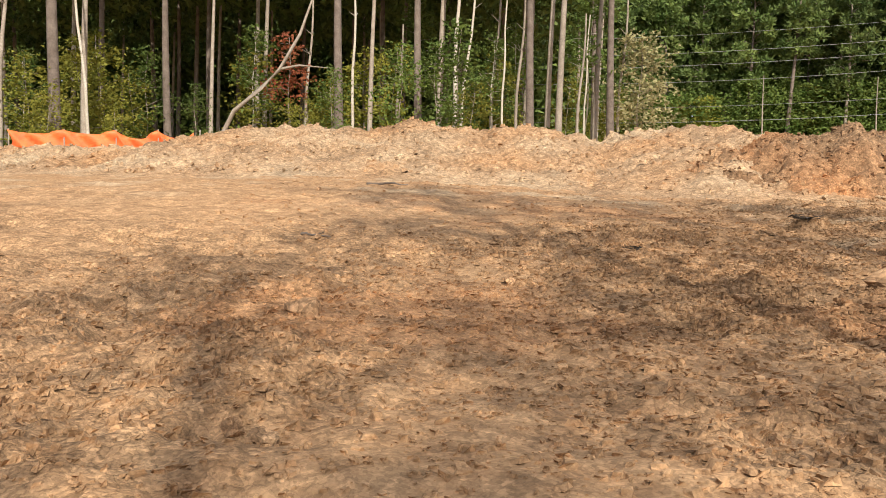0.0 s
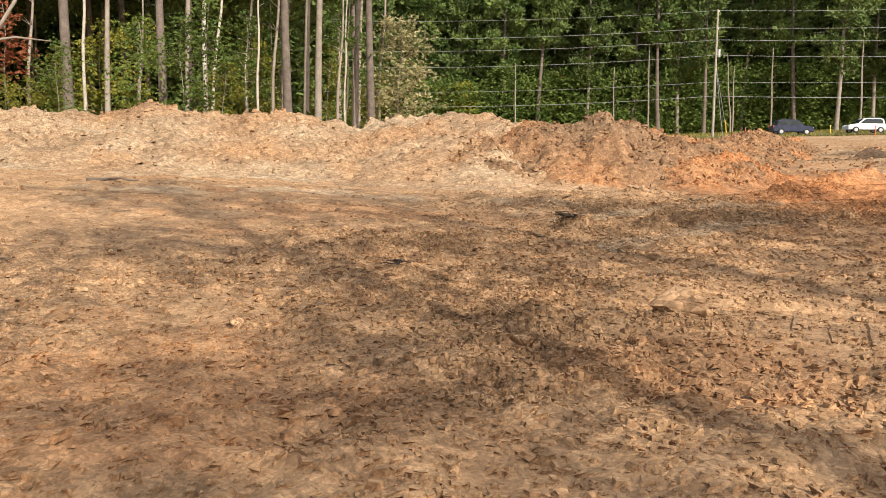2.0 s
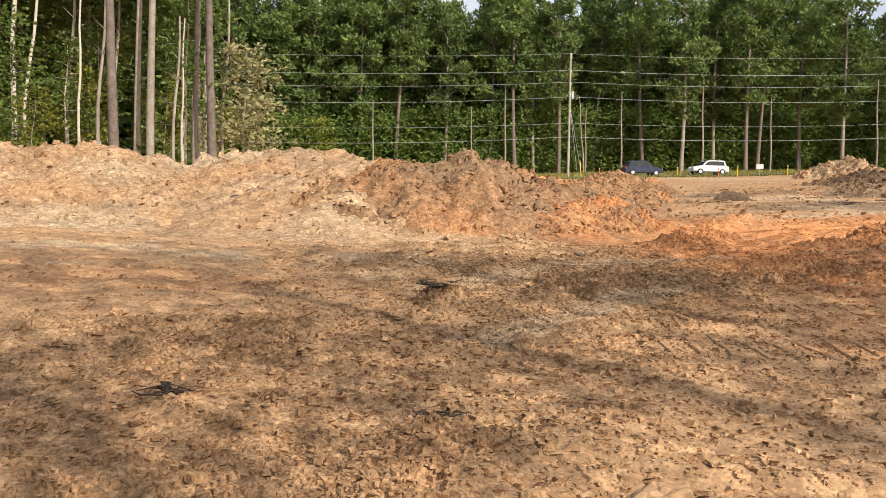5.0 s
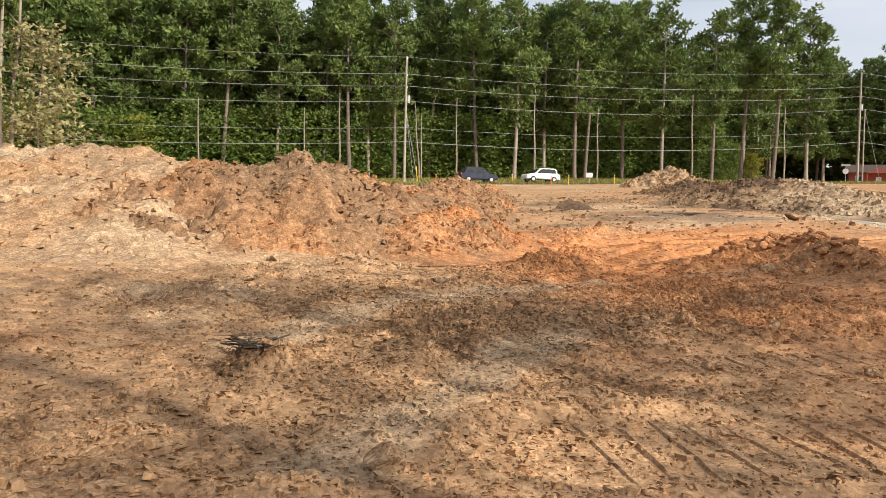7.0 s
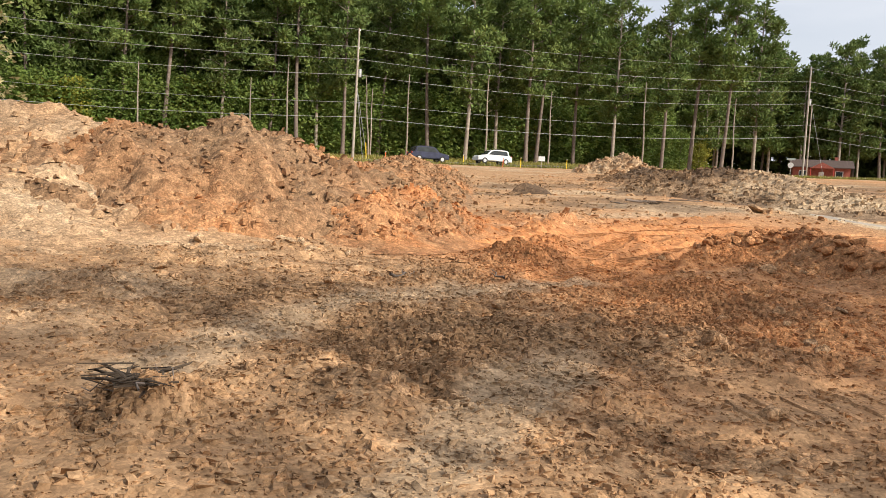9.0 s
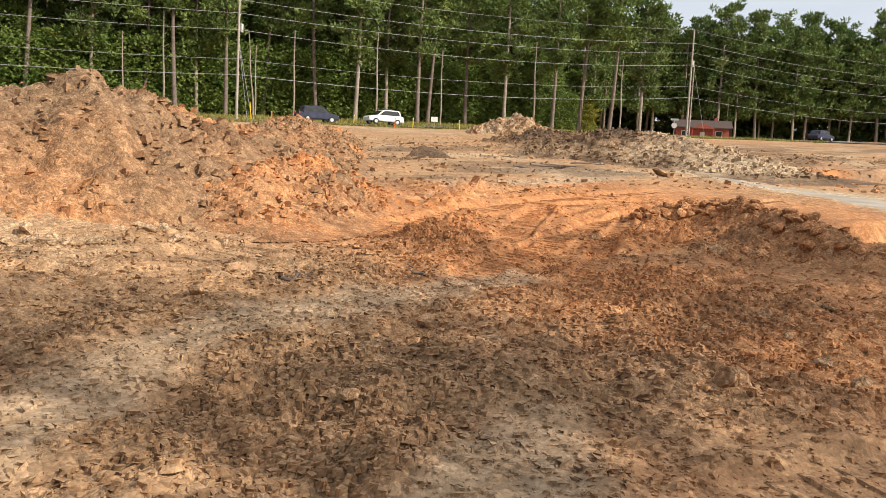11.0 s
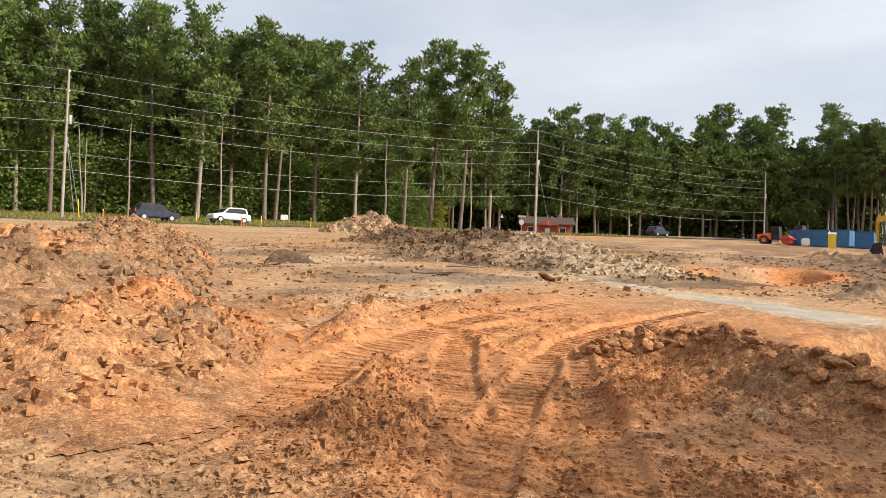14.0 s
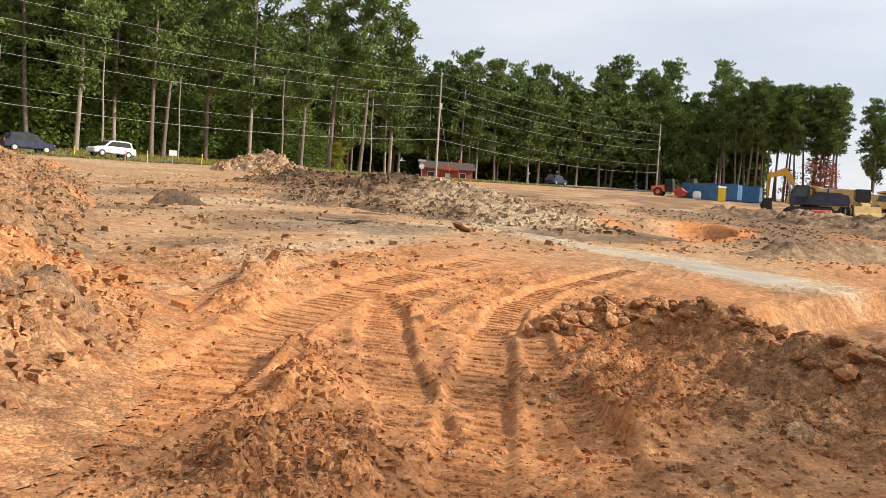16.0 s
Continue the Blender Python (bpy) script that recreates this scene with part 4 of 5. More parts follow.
part("trunk", mesh_from("trunk", *join([tube(bent, [0.14, 0.13, 0.12, 0.11, 0.1, 0.08, 0.05], 9), tube([(3.6, 0, 5.0), (4.6, 0, 5.2), (6.2, 0.1, 5.1)], [0.07, 0.05, 0.02], 6)]), BARK_GREY, True), parent=ob)
stand(tagged(ob, "grey trunk arching low across the wood", "tree"), *from_start(-18.6, 45))

STEM = tagged(bare_stem(9, 0.11, 46, BARK_GREY, "slender_bare_tree", (0.15, 0.1)), "thin bare grey stem at the wood's edge", "tree", "bare stems beyond the road")
FORK = tagged(bare_stem(9, 0.10, 47, BARK_GREY, "dead_snag", (0.9, 0.1)), "leaning dead grey snag with broken stubs", "tree", "bare stems beyond the road")
first.update({STEM: True, FORK: True})
# thin bare stems that stand out pale against the far wood
for az, d, s, lean in [(17.9, 118, 1.25, 0), (32.8, 124, 1.3, 1), (32.95, 124, 1.1, 0), (24.9, 120, 1.15, 0), (27.3, 121, 1.5, 0), (35.4, 122, 1.35, 0), (40.8, 123, 1.5, 0), (45.1, 125, 1.2, 0), (51.3, 129, 1.45, 0), (57.0, 137, 1.3, 0)]:
    x, y = from_eye(az, d)
    put(STEM if not lean else FORK, x, y, s, 180 if lean else 90)


def leaf_mass(name, label, boxes, count, leaf, material, seed, needles=False):
    """Foliage deep in a wood, that nobody could count: clumps of leaves in slabs x, y, height, half sizes."""
    rng = np.random.default_rng(seed)
    cents = []
    for x0, y0, x1, y1, deep, lo, hi, share in boxes:
        n = int(count * share)
        f, d = rng.uniform(0, 1, n), rng.uniform(0, deep, n)
        ln = math.hypot(x1 - x0, y1 - y0)
        px, py = x0 + f * (x1 - x0) - (y1 - y0) / ln * d, y0 + f * (y1 - y0) + (x1 - x0) / ln * d
        cents.append(np.stack([px, py, base(px, py) + rng.uniform(lo, hi, n)], 1))
    c = np.concatenate(cents)
    if needles:
        v, f = puffs(c, 1.1, 0.6, 18, leaf, leaf * 0.3, rng)
    else:
        c = np.repeat(c, 5, 0) + rng.normal(0, 0.55, (len(c) * 5, 3))
        v, f = blades(c, leaf, leaf * 0.4, 2, rng, up=0.0, flat=True)
    return tagged(new(name, mesh_from(name, v, f, material)), label, "foliage", kind="stuff")


leaf_mass("wood_foliage", "dark shaded foliage deep in the pine wood", [(-75, 152, 45, 146, 6, 0, 24, 0.3), (45, 146, 130, 126, 6, 0, 25, 0.3), (112, 130, 175, 112, 6, 0, 24, 0.2), (165, 112, 224, 46, 6, 0, 22, 0.3), (224, 50, 226, 36, 5, 0, 17, 0.08)], 15000, 1.5, NEEDLES, 61)
leaf_mass("wood_interior_foliage", "dark shaded foliage deep inside the wood", [(-110, 104, 12, 112, 6, 0, 26, 1.0)], 8000, 1.4, NEEDLES, 62)
leaf_mass("wood_canopy", "high green canopy over the wood", [(-75, 48, 9, 51, 62, 12, 24, 1.0)], 9000, 0.75, NEEDLES, 63, True)
leaf_mass("crown_foliage", "dense needle foliage between the pine crowns", [(-30, 137, 45, 127, 9, 8, 25, 0.3), (45, 127, 122, 107, 9, 7, 25, 0.34), (122, 107, 160, 104, 8, 6, 22, 0.12), (160, 103, 206, 47, 9, 5, 20, 0.24)], 9000, 0.75, NEEDLES, 65, True)
leaf_mass("edge_foliage", "bright green leaves along the wood's edge", [(-30, 132, 45, 120, 6, 0.3, 9, 0.4), (45, 120, 120, 100, 6, 0.3, 10, 0.6)], 12000, 0.45, LEAVES, 66)
leaf_mass("undergrowth", "low green brush along the wood's edge", [(-10, 131, 86, 115, 4, 0, 1.6, 0.5), (86, 115, 141, 102, 4, 0, 1.5, 0.3), (-30, 43, 8, 50, 5, 0, 1.0, 0.07)], 3400, 0.35, LEAVES, 64)

# pines behind the walker, whose crowns dapple the ground
OPEN = tagged(pine(26, 0.62, 3.4, 71, BARK_PINE, tufts=3, per=8, spray=(0.42, 0.09)), "thin-crowned pine standing behind the path", "pine tree", "pines behind the path")
first[OPEN] = True
for k, (x, y, s) in enumerate([(7.5, -11.2, 0.98), (11.5, -12.0, 1.0), (15.2, -14.0, 1.02), (18.6, -15.5, 1.0), (22.0, -14.8, 1.0), (25.4, -15.6, 1.0), (29.0, -15.2, 1.0), (32.5, -14.5, 0.97), (5.5, -20, 0.9), (9.5, -21.5, 0.92), (14.5, -25, 0.92), (19.0, -27, 0.9), (27.0, -23, 0.9), (24.0, -13.4, 0.96), (36.0, -18, 0.97)]):
    put(OPEN, x, y, s)

# ---- road, verge, poles ----
ASPHALT = mat("asphalt", (0.07, 0.068, 0.065), (0.13, 0.125, 0.12), 1.5, 0.9, 0.4, 40.0)
PAINT_Y = mat("road_paint", (0.55, 0.40, 0.08), (0.62, 0.48, 0.12), 6.0, 0.7, 0.1)
GRASS = leaf_mat("verge_grass", (0.16, 0.17, 0.04), (0.30, 0.27, 0.08), 0.4, 0.3)
POLE_WOOD = mat("pole_wood", (0.30, 0.26, 0.21), (0.46, 0.41, 0.34), 1.2, 0.9, 0.4, 20.0)
WIRE = mat("wire", (0.30, 0.30, 0.29), (0.40, 0.40, 0.39), 3.0, 0.5, 0.0, metal=0.3)
STEEL = mat("galvanised_steel", (0.42, 0.43, 0.43), (0.58, 0.58, 0.57), 4.0, 0.45, 0.1, metal=0.7)
GLAZE = mat("dark_glass", (0.02, 0.025, 0.03), (0.04, 0.05, 0.055), 2.0, 0.08, 0.0)
BLACK = mat("black_rubber", (0.018, 0.018, 0.018), (0.045, 0.042, 0.04), 6.0, 0.85, 0.3, 60.0)
WHITE = mat("white_paint", (0.70, 0.70, 0.68), (0.80, 0.80, 0.79), 2.0, 0.3, 0.0)
NAVY = mat("dark_blue_paint", (0.016, 0.020, 0.045), (0.035, 0.042, 0.085), 2.0, 0.35, 0.0)
YELLOW = mat("machine_yellow", (0.55, 0.31, 0.03), (0.68, 0.42, 0.05), 2.0, 0.5, 0.1)
SAND_Y = mat("dusty_yellow", (0.45, 0.30, 0.10), (0.58, 0.40, 0.15), 2.0, 0.7, 0.1)
ORANGE = mat("orange_plastic", (0.75, 0.12, 0.03), (0.88, 0.20, 0.05), 3.0, 0.6, 0.2, 30.0)
RED = mat("red_paint", (0.42, 0.05, 0.035), (0.55, 0.09, 0.06), 2.0, 0.5, 0.1)
BLUE = mat("container_blue", (0.03, 0.12, 0.26), (0.055, 0.18, 0.34), 1.0, 0.55, 0.1)
TOILET_Y = mat("yellow_plastic", (0.72, 0.50, 0.02), (0.80, 0.58, 0.04), 1.0, 0.5, 0.0)
BRICK = mat("red_boarding", (0.24, 0.065, 0.045), (0.34, 0.10, 0.07), 3.0, 0.8, 0.3)
ROOF = mat("roof_shingle", (0.06, 0.04, 0.034), (0.10, 0.07, 0.06), 4.0, 0.9, 0.4)


def box(cx, cy, cz, sx, sy, sz, bevel=0.0, bm=None, turn=0.0, tilt=0.0):
    """A bevelled block by its centre and full sizes; turned about z, then tipped about y."""
    bm = bm or bmesh.new()
    got = bmesh.ops.create_cube(bm, size=1)["verts"]
    m = Matrix.Translation((cx, cy, cz)) @ Matrix.Rotation(turn, 4, "Z") @ Matrix.Rotation(tilt, 4, "Y") @ Matrix.Diagonal((sx, sy, sz, 1))
    bmesh.ops.transform(bm, matrix=m, verts=got)
    if bevel:
        edges = {e for v in got for e in v.link_edges}
        bmesh.ops.bevel(bm, geom=list(edges), offset=bevel, segments=2, affect="EDGES")
    return bm


def rod(a, b, r, r2=None, sides=10, bm=None):
    """A capped cylinder or cone from a to b."""
    bm = bm or bmesh.new()
    a, b = Vector(a), Vector(b)
    got = bmesh.ops.create_cone(bm, cap_ends=True, segments=sides, radius1=r, radius2=r if r2 is None else r2, depth=(b - a).length)["verts"]
    bmesh.ops.transform(bm, matrix=Matrix.Translation((a + b) / 2) @ (b - a).to_track_quat("Z", "Y").to_matrix().to_4x4(), verts=got)
    return bm


def slab(profile, y0, y1, bevel=0.0, bm=None):
    """A side profile of x, z drawn out from y0 to y1."""
    bm = bm or bmesh.new()
    a = [bm.verts.new((x, y0, z)) for x, z in profile]
    f = bm.faces.new(a)
    got = bmesh.ops.extrude_face_region(bm, geom=[f])["geom"]
    bmesh.ops.translate(bm, verts=[g for g in got if isinstance(g, bmesh.types.BMVert)], vec=(0, y1 - y0, 0))
    bmesh.ops.recalc_face_normals(bm, faces=bm.faces)
    if bevel:
        bmesh.ops.bevel(bm, geom=[e for e in bm.edges if abs((e.verts[0].co - e.verts[1].co).y) < 1e-6], offset=bevel, segments=2, affect="EDGES")
    return bm


ROAD_P, ROAD_D = Vector((72, 84, 0)), Vector((0.964, -0.266, 0)).normalized()
ROAD_N = Vector((-ROAD_D.y, ROAD_D.x, 0))


def strip(name, n0, n1, lift, material, r0=-150, r1=170, gap=1.0):
    s, n = np.arange(r0, r1, gap), np.linspace(n0, n1, 7)
    S, Nn = np.meshgrid(s, n)
    X, Y = ROAD_P.x + S * ROAD_D.x + Nn * ROAD_N.x, ROAD_P.y + S * ROAD_D.y + Nn * ROAD_N.y
    Z = base(X, Y) + lift
    i = np.arange(X.size).reshape(X.shape)
    f = np.stack([i[:-1, :-1], i[:-1, 1:], i[1:, 1:], i[1:, :-1]], -1).reshape(-1, 4)
    return mesh_from(name, np.stack([X, Y, Z], -1).reshape(-1, 3), f, material, True)


tagged(new("road", strip("road", -3.4, 3.4, 0.14, ASPHALT)), "two-lane grey asphalt road past the site", "road", kind="structure")
tagged(new("road_line", strip("road_line", -0.12, 0.12, 0.16, PAINT_Y)), "worn yellow centre line on the road", "road marking", kind="structure")
rng = np.random.default_rng(12)
n = 15000
s, d = rng.uniform(-110, 75, n), np.where(rng.uniform(0, 1, n) < 0.8, rng.uniform(3.6, 26, n), rng.uniform(-4.6, -3.5, n))
X, Y = ROAD_P.x + s * ROAD_D.x + d * ROAD_N.x, ROAD_P.y + s * ROAD_D.y + d * ROAD_N.y
v, f = blades(np.stack([X, Y, base(X, Y) - 0.02], 1), 0.42, 0.07, 3, rng, up=1.6)
tagged(new("verge_grass", mesh_from("verge_grass", v, f, GRASS)), "dry yellow-green verge grass along the road", "grass", kind="stuff")


def utility_pole(h, label, arms=True, r=0.17):
    p = new("utility_pole")
    part("shaft", rod((0, 0, -0.6), (0, 0, h), r, r * 0.62, 12), POLE_WOOD, p)
    if arms:
        for z in (h - 0.15, h - 2.2, h - 3.7):
            part("insulator", rod((0.10, 0, z - 0.15), (0.22, 0, z + 0.05), 0.06, 0.04, 8), STEEL, p)
        part("transformer", rod((0.36, 0, h - 5.6), (0.36, 0, h - 4.7), 0.22, 0.22, 12), STEEL, p, "grey steel canister")
    return tagged(p, label, "utility pole", "utility poles along the road")


POLES = [(-12.0, 112.5, 15.2), (55.6, 93.0, 15.3), (123.0, 74.0, 16.4), (189.0, 54.0, 14.5)]
for k, (x, y, h) in enumerate(POLES):
    p = utility_pole(h, "tall weathered wooden power pole beside the road")
    p.location = (x, y, ground_z(x, y))


def span(a, b, sag, r, name, label):
    """A wire hanging between two points."""
    a, b = Vector(a), Vector(b)
    pts = [a.lerp(b, i / 16) - Vector((0, 0, sag * 4 * (i / 16) * (1 - i / 16))) for i in range(17)]
    return tagged(new(name, mesh_from(name, *join([tube(pts, [r] * 17, 5)]), WIRE, True)), label, "wire", "power lines")


for (x0, y0, h0), (x1, y1, h1) in zip(POLES, POLES[1:]):
    z0, z1 = ground_z(x0, y0) + h0, ground_z(x1, y1) + h1
    for drop, off, r, sag in ((0.1, 0.0, 0.015, 1.0), (2.15, 0.2, 0.02, 1.1), (3.6, 0.2, 0.02, 1.15), (5.4, 0.2, 0.02, 1.3), (8.6, 0.2, 0.016, 1.1), (10.3, 0.2, 0.024, 1.2)):
        span((x0, y0 - off, z0 - drop), (x1, y1 - off, z1 - drop), sag, r, "power_line", "pale power line sagging between wooden poles")
# guy wires with a yellow guard at the pole nearest the berm
gz = ground_z(55.6, 93)
for dx in (0.9, 1.5):
    g = tagged(new("guy_wire", mesh_from("guy_wire", *join([tube([(55.6, 93, gz + 9), (55.6 + dx, 92.2, gz)], [0.03, 0.03], 5)]), WIRE, True)), "thin steel guy wire anchoring the pole", "guy wire")
tagged(part("guy_guard", rod((57.02, 92.25, gz + 0.1), (56.86, 92.32, gz + 2.1), 0.06, 0.06, 8), TOILET_Y), "yellow plastic guard on the guy wire", "guy guard")

for x, y, h in ((139.0, 82.0, 12.5), (171.0, 90.5, 9.2)):
    p = utility_pole(h, "thin wooden service pole by the house", False, 0.13)
    p.location = (x, y, ground_z(x, y))
    if h < 10:
        part("lamp_arm", rod((0, 0, h - 0.2), (-1.2, 0.3, h + 0.1), 0.05), STEEL, p)
        part("lamp_head", box(-1.5, 0.38, h + 0.08, 0.7, 0.3, 0.16, 0.04), STEEL, p, "grey street lamp head")
    else:
        span((139, 82, ground_z(139, 82) + h - 0.3), (142, 80.5, ground_z(142, 80.5) + 0.1), 0.0, 0.03, "guy_wire", "thin steel guy wire anchoring the pole")

# marker posts and stakes along the verge
for k, (az, d) in enumerate([(34.0, 93), (39.3, 97), (42.0, 95), (43.2, 98), (36.6, 96), (46.3, 101)]):
    x, y = from_eye(az, d)
    st = new("marker_post")
    part("post", box(0, 0, 0.45, 0.09, 0.05, 1.3, 0.01), TOILET_Y if k % 2 else ORANGE, st)
    part("cap", box(0, 0, 1.12, 0.10, 0.06, 0.10, 0.01), WHITE, st, "white reflective cap")
    tagged(st, "short coloured marker post on the verge", "marker post", "marker posts on the verge")
    st.location = (x, y, ground_z(x, y))
st = new("notice_board")
part("post", box(0, 0, 0.5, 0.08, 0.08, 1.4), POLE_WOOD, st)
part("board", box(0, -0.06, 1.15, 0.75, 0.03, 0.55, 0.01), WHITE, st)
x, y = from_eye(44.6, 97)
st.location, st.rotation_euler = (x, y, ground_z(x, y)), (0, 0, radians(-45))
tagged(st, "small blank white board on a wooden post", "notice board")

# street sign at the junction
st = new("street_sign")
part("post", rod((0, 0, -0.3), (0, 0, 3.3), 0.05), STEEL, st)
oct_bm = rod((0, -0.06, 2.3), (0, -0.09, 2.3), 0.5, sides=8)
part("stop_plate", oct_bm, WHITE, st, "pale back of an eight-sided plate")
part("name_blade", box(0, -0.03, 3.35, 1.4, 0.04, 0.32, 0.01), mat("sign_green", (0.45, 0.52, 0.50), (0.5, 0.58, 0.55), 2, 0.5, 0), st, "pale street name blade")
st.location, st.rotation_euler = (139.5, 85.2, ground_z(139.5, 85.2)), (0, 0, radians(-62))
tagged(st, "pale road sign on a post at the junction", "street sign")


def small_house():
    h = new("house")
    part("wall", box(0, 0, 1.5, 11, 7, 3.4, 0.02), BRICK, h)
    roof = [(-4.4, 3.1), (0, 5.0), (4.4, 3.1), (4.4, 2.95), (0, 4.8), (-4.4, 2.95)]
    bm = slab(roof, -6.2, 6.2)
    bmesh.ops.rotate(bm, verts=bm.verts, cent=(0, 0, 0), matrix=Matrix.Rotation(radians(90), 3, "Z"))
    part("roof", bm, ROOF, h)
    por = new("porch")
    por.parent = h
    part("gable", slab([(-2.4, 2.8), (0, 4.1), (2.4, 2.8)], -5.2, -3.4), BRICK, por)
    for x in (-2.2, 2.2):
        part("post", box(x, -5.0, 1.3, 0.2, 0.2, 3.0, 0.02), RED, por)
    part("chimney", box(3.0, 0.3, 5.0, 0.7, 0.7, 1.4, 0.03), BRICK, h)
    part("door", box(0, -3.53, 1.05, 1.0, 0.08, 2.1, 0.01), WHITE, h)
    for x in (-3.6, 3.4):
        w = new("window")
        w.parent = h
        part("frame", box(x, -3.52, 1.7, 1.5, 0.08, 1.3, 0.02), WHITE, w)
        part("pane", box(x, -3.575, 1.7, 1.25, 0.03, 1.05), GLAZE, w)
    return tagged(h, "low dark red house with a brown roof under trees", "house")


h = small_house()
h.location, h.rotation_euler, h.scale = (158, 89.5, ground_z(158, 89.5) - 0.4), (0, 0, radians(-58)), (0.9, 0.9, 0.85)


# ---- passing cars ----
def car(paint, label, kind="car"):
    c = new(kind)
    prof = [(-2.3, 0.35), (-2.32, 0.75), (-2.2, 1.0), (-1.95, 1.05), (-1.75, 1.62), (-1.4, 1.72), (0.2, 1.72), (0.55, 1.62), (1.15, 1.08), (2.05, 0.95), (2.28, 0.78), (2.3, 0.38)]
    part("body", slab(prof, -0.92, 0.92, 0.07), paint, c)
    win = [(-1.72, 1.10), (-1.58, 1.52), (-1.35, 1.60), (0.15, 1.60), (0.45, 1.52), (0.92, 1.10)]
    for y in (-0.93, 0.90):
        part("side_window", slab(win, y, y + 0.03), GLAZE, c, "dark tinted glass")
    part("windscreen", box(0.87, 0, 1.36, 0.03, 1.5, 0.72, 0.0, tilt=radians(-47)), GLAZE, c)
    part("rear_window", box(-1.86, 0, 1.36, 0.03, 1.4, 0.5, 0.0, tilt=radians(19)), GLAZE, c)
    for y in (-0.75, 0.75):
        part("rack", rod((-1.3, y, 1.78), (0.1, y, 1.78), 0.03), BLACK, c)
        part("headlight", box(2.2, y * 0.85, 0.8, 0.16, 0.34, 0.16, 0.03), WHITE, c)
        part("tail_light", box(-2.28, y, 0.95, 0.1, 0.2, 0.3, 0.03), RED, c)
        for x in (-1.42, 1.42):
            w = new("wheel")
            w.parent = c
            s = 0.13 if y > 0 else -0.13
            part("tyre", rod((x, y + s - 0.11, 0.35), (x, y + s + 0.11, 0.35), 0.35, sides=20), BLACK, w)
            part("rim", rod((x, y + s - 0.125, 0.35), (x, y + s + 0.125, 0.35), 0.21, sides=14), STEEL, w)
    return tagged(c, label, "car")


for paint, label, s, n, back in ((WHITE, "white station wagon driving along the road", -1.2, 1.7, False), (NAVY, "dark blue estate car driving along the road", -11.0, -1.6, True), (NAVY, "dark sport utility car far along the road", 81.7, 1.7, True)):
    c = car(paint, label)
    x, y = ROAD_P.x + s * ROAD_D.x + n * ROAD_N.x, ROAD_P.y + s * ROAD_D.y + n * ROAD_N.y
    c.location, c.rotation_euler = (x, y, ground_z(x, y) + 0.15), (0, 0, math.atan2(ROAD_D.y, ROAD_D.x) + (0 if back else math.pi))


# ---- construction plant at the far end of the site ----
def crawler(c, ln, wd, gap, z=0.0):
    """Two crawler tracks, each with its shoes and rollers."""
    for y in (-gap, gap):
        t = new("crawler_track")
        t.parent = c
        prof = [(-ln / 2 + 0.35, z), (ln / 2 - 0.35, z), (ln / 2, z + 0.35), (ln / 2, z + 0.6), (ln / 2 - 0.35, z + 0.92), (-ln / 2 + 0.35, z + 0.92), (-ln / 2, z + 0.6), (-ln / 2, z + 0.35)]
        part("belt", slab(prof, y - wd / 2, y + wd / 2, 0.04), BLACK, t)
        part("frame", box(0, y, z + 0.45, ln * 0.72, wd + 0.04, 0.4, 0.05), NAVY, t)
        for i in range(6):
            x = -ln / 2 + 0.6 + i * (ln - 1.2) / 5
            part("roller", rod((x, y - wd / 2 - 0.04, z + 0.3), (x, y + wd / 2 + 0.04, z + 0.3), 0.2, sides=12), BLACK, t)


def arm(c, name, pts, wide, deep, material):
    """A tapering welded arm in the x, z plane."""
    up = [(x, z + d / 2) for (x, z), d in zip(pts, deep)]
    lo = [(x, z - d / 2) for (x, z), d in zip(pts, deep)]
    return part(name, slab(up + lo[::-1], -wide / 2, wide / 2, 0.03), material, c)


def excavator(paint, boom_paint, label, fold=False):
    c = new("excavator")
    crawler(c, 4.6, 0.65, 1.25)
    part("slew_ring", rod((0, 0, 0.85), (0, 0, 1.15), 0.8, sides=20), BLACK, c)
    part("house_body", slab([(-3.0, 1.15), (-3.15, 1.5), (-3.1, 2.2), (-2.7, 2.45), (-0.6, 2.5), (-0.5, 2.2), (1.5, 2.1), (1.7, 1.15)], -1.4, 1.4, 0.06), paint, c)
    part("counterweight", slab([(-3.5, 1.2), (-3.6, 1.7), (-3.4, 2.25), (-3.0, 2.3), (-3.0, 1.2)], -1.38, 1.38, 0.06), paint, c)
    cab = new("cab")
    cab.parent = c
    part("cab_frame", slab([(0.3, 1.2), (0.2, 2.95), (0.4, 3.1), (1.5, 3.1), (1.95, 2.4), (2.0, 1.2)], 0.35, 1.4, 0.05), paint, cab)
    part("cab_window", slab([(0.5, 1.95), (0.45, 2.85), (1.4, 2.9), (1.75, 2.35), (1.78, 1.95)], 0.33, 1.43), GLAZE, cab)
    part("exhaust", rod((-1.8, -0.7, 2.4), (-1.8, -0.7, 3.1), 0.08), BLACK, c)
    for y in (-1.3, 1.3):
        part("handrail", rod((-2.4, y, 2.85), (-0.8, y, 2.85), 0.03), STEEL, c)
    arm(c, "boom", [(1.2, 1.7), (1.7, 3.5), (2.5, 4.5), (4.0, 4.0)], 0.5, [0.6, 0.8, 0.8, 0.45], boom_paint)
    arm(c, "stick", [(3.8, 4.5), (4.2, 3.7), (4.0, 1.6)], 0.4, [0.5, 0.75, 0.4], boom_paint)
    part("bucket", slab([(3.7, 1.7), (4.4, 1.6), (4.7, 0.9), (4.2, 0.2), (3.4, 0.1), (3.5, 0.5)], -0.6, 0.6, 0.04), BLACK, c)
    part("ram", rod((1.6, 0.0, 1.6), (2.2, 0.0, 3.8), 0.09), STEEL, c)
    return tagged(c, label, "excavator")


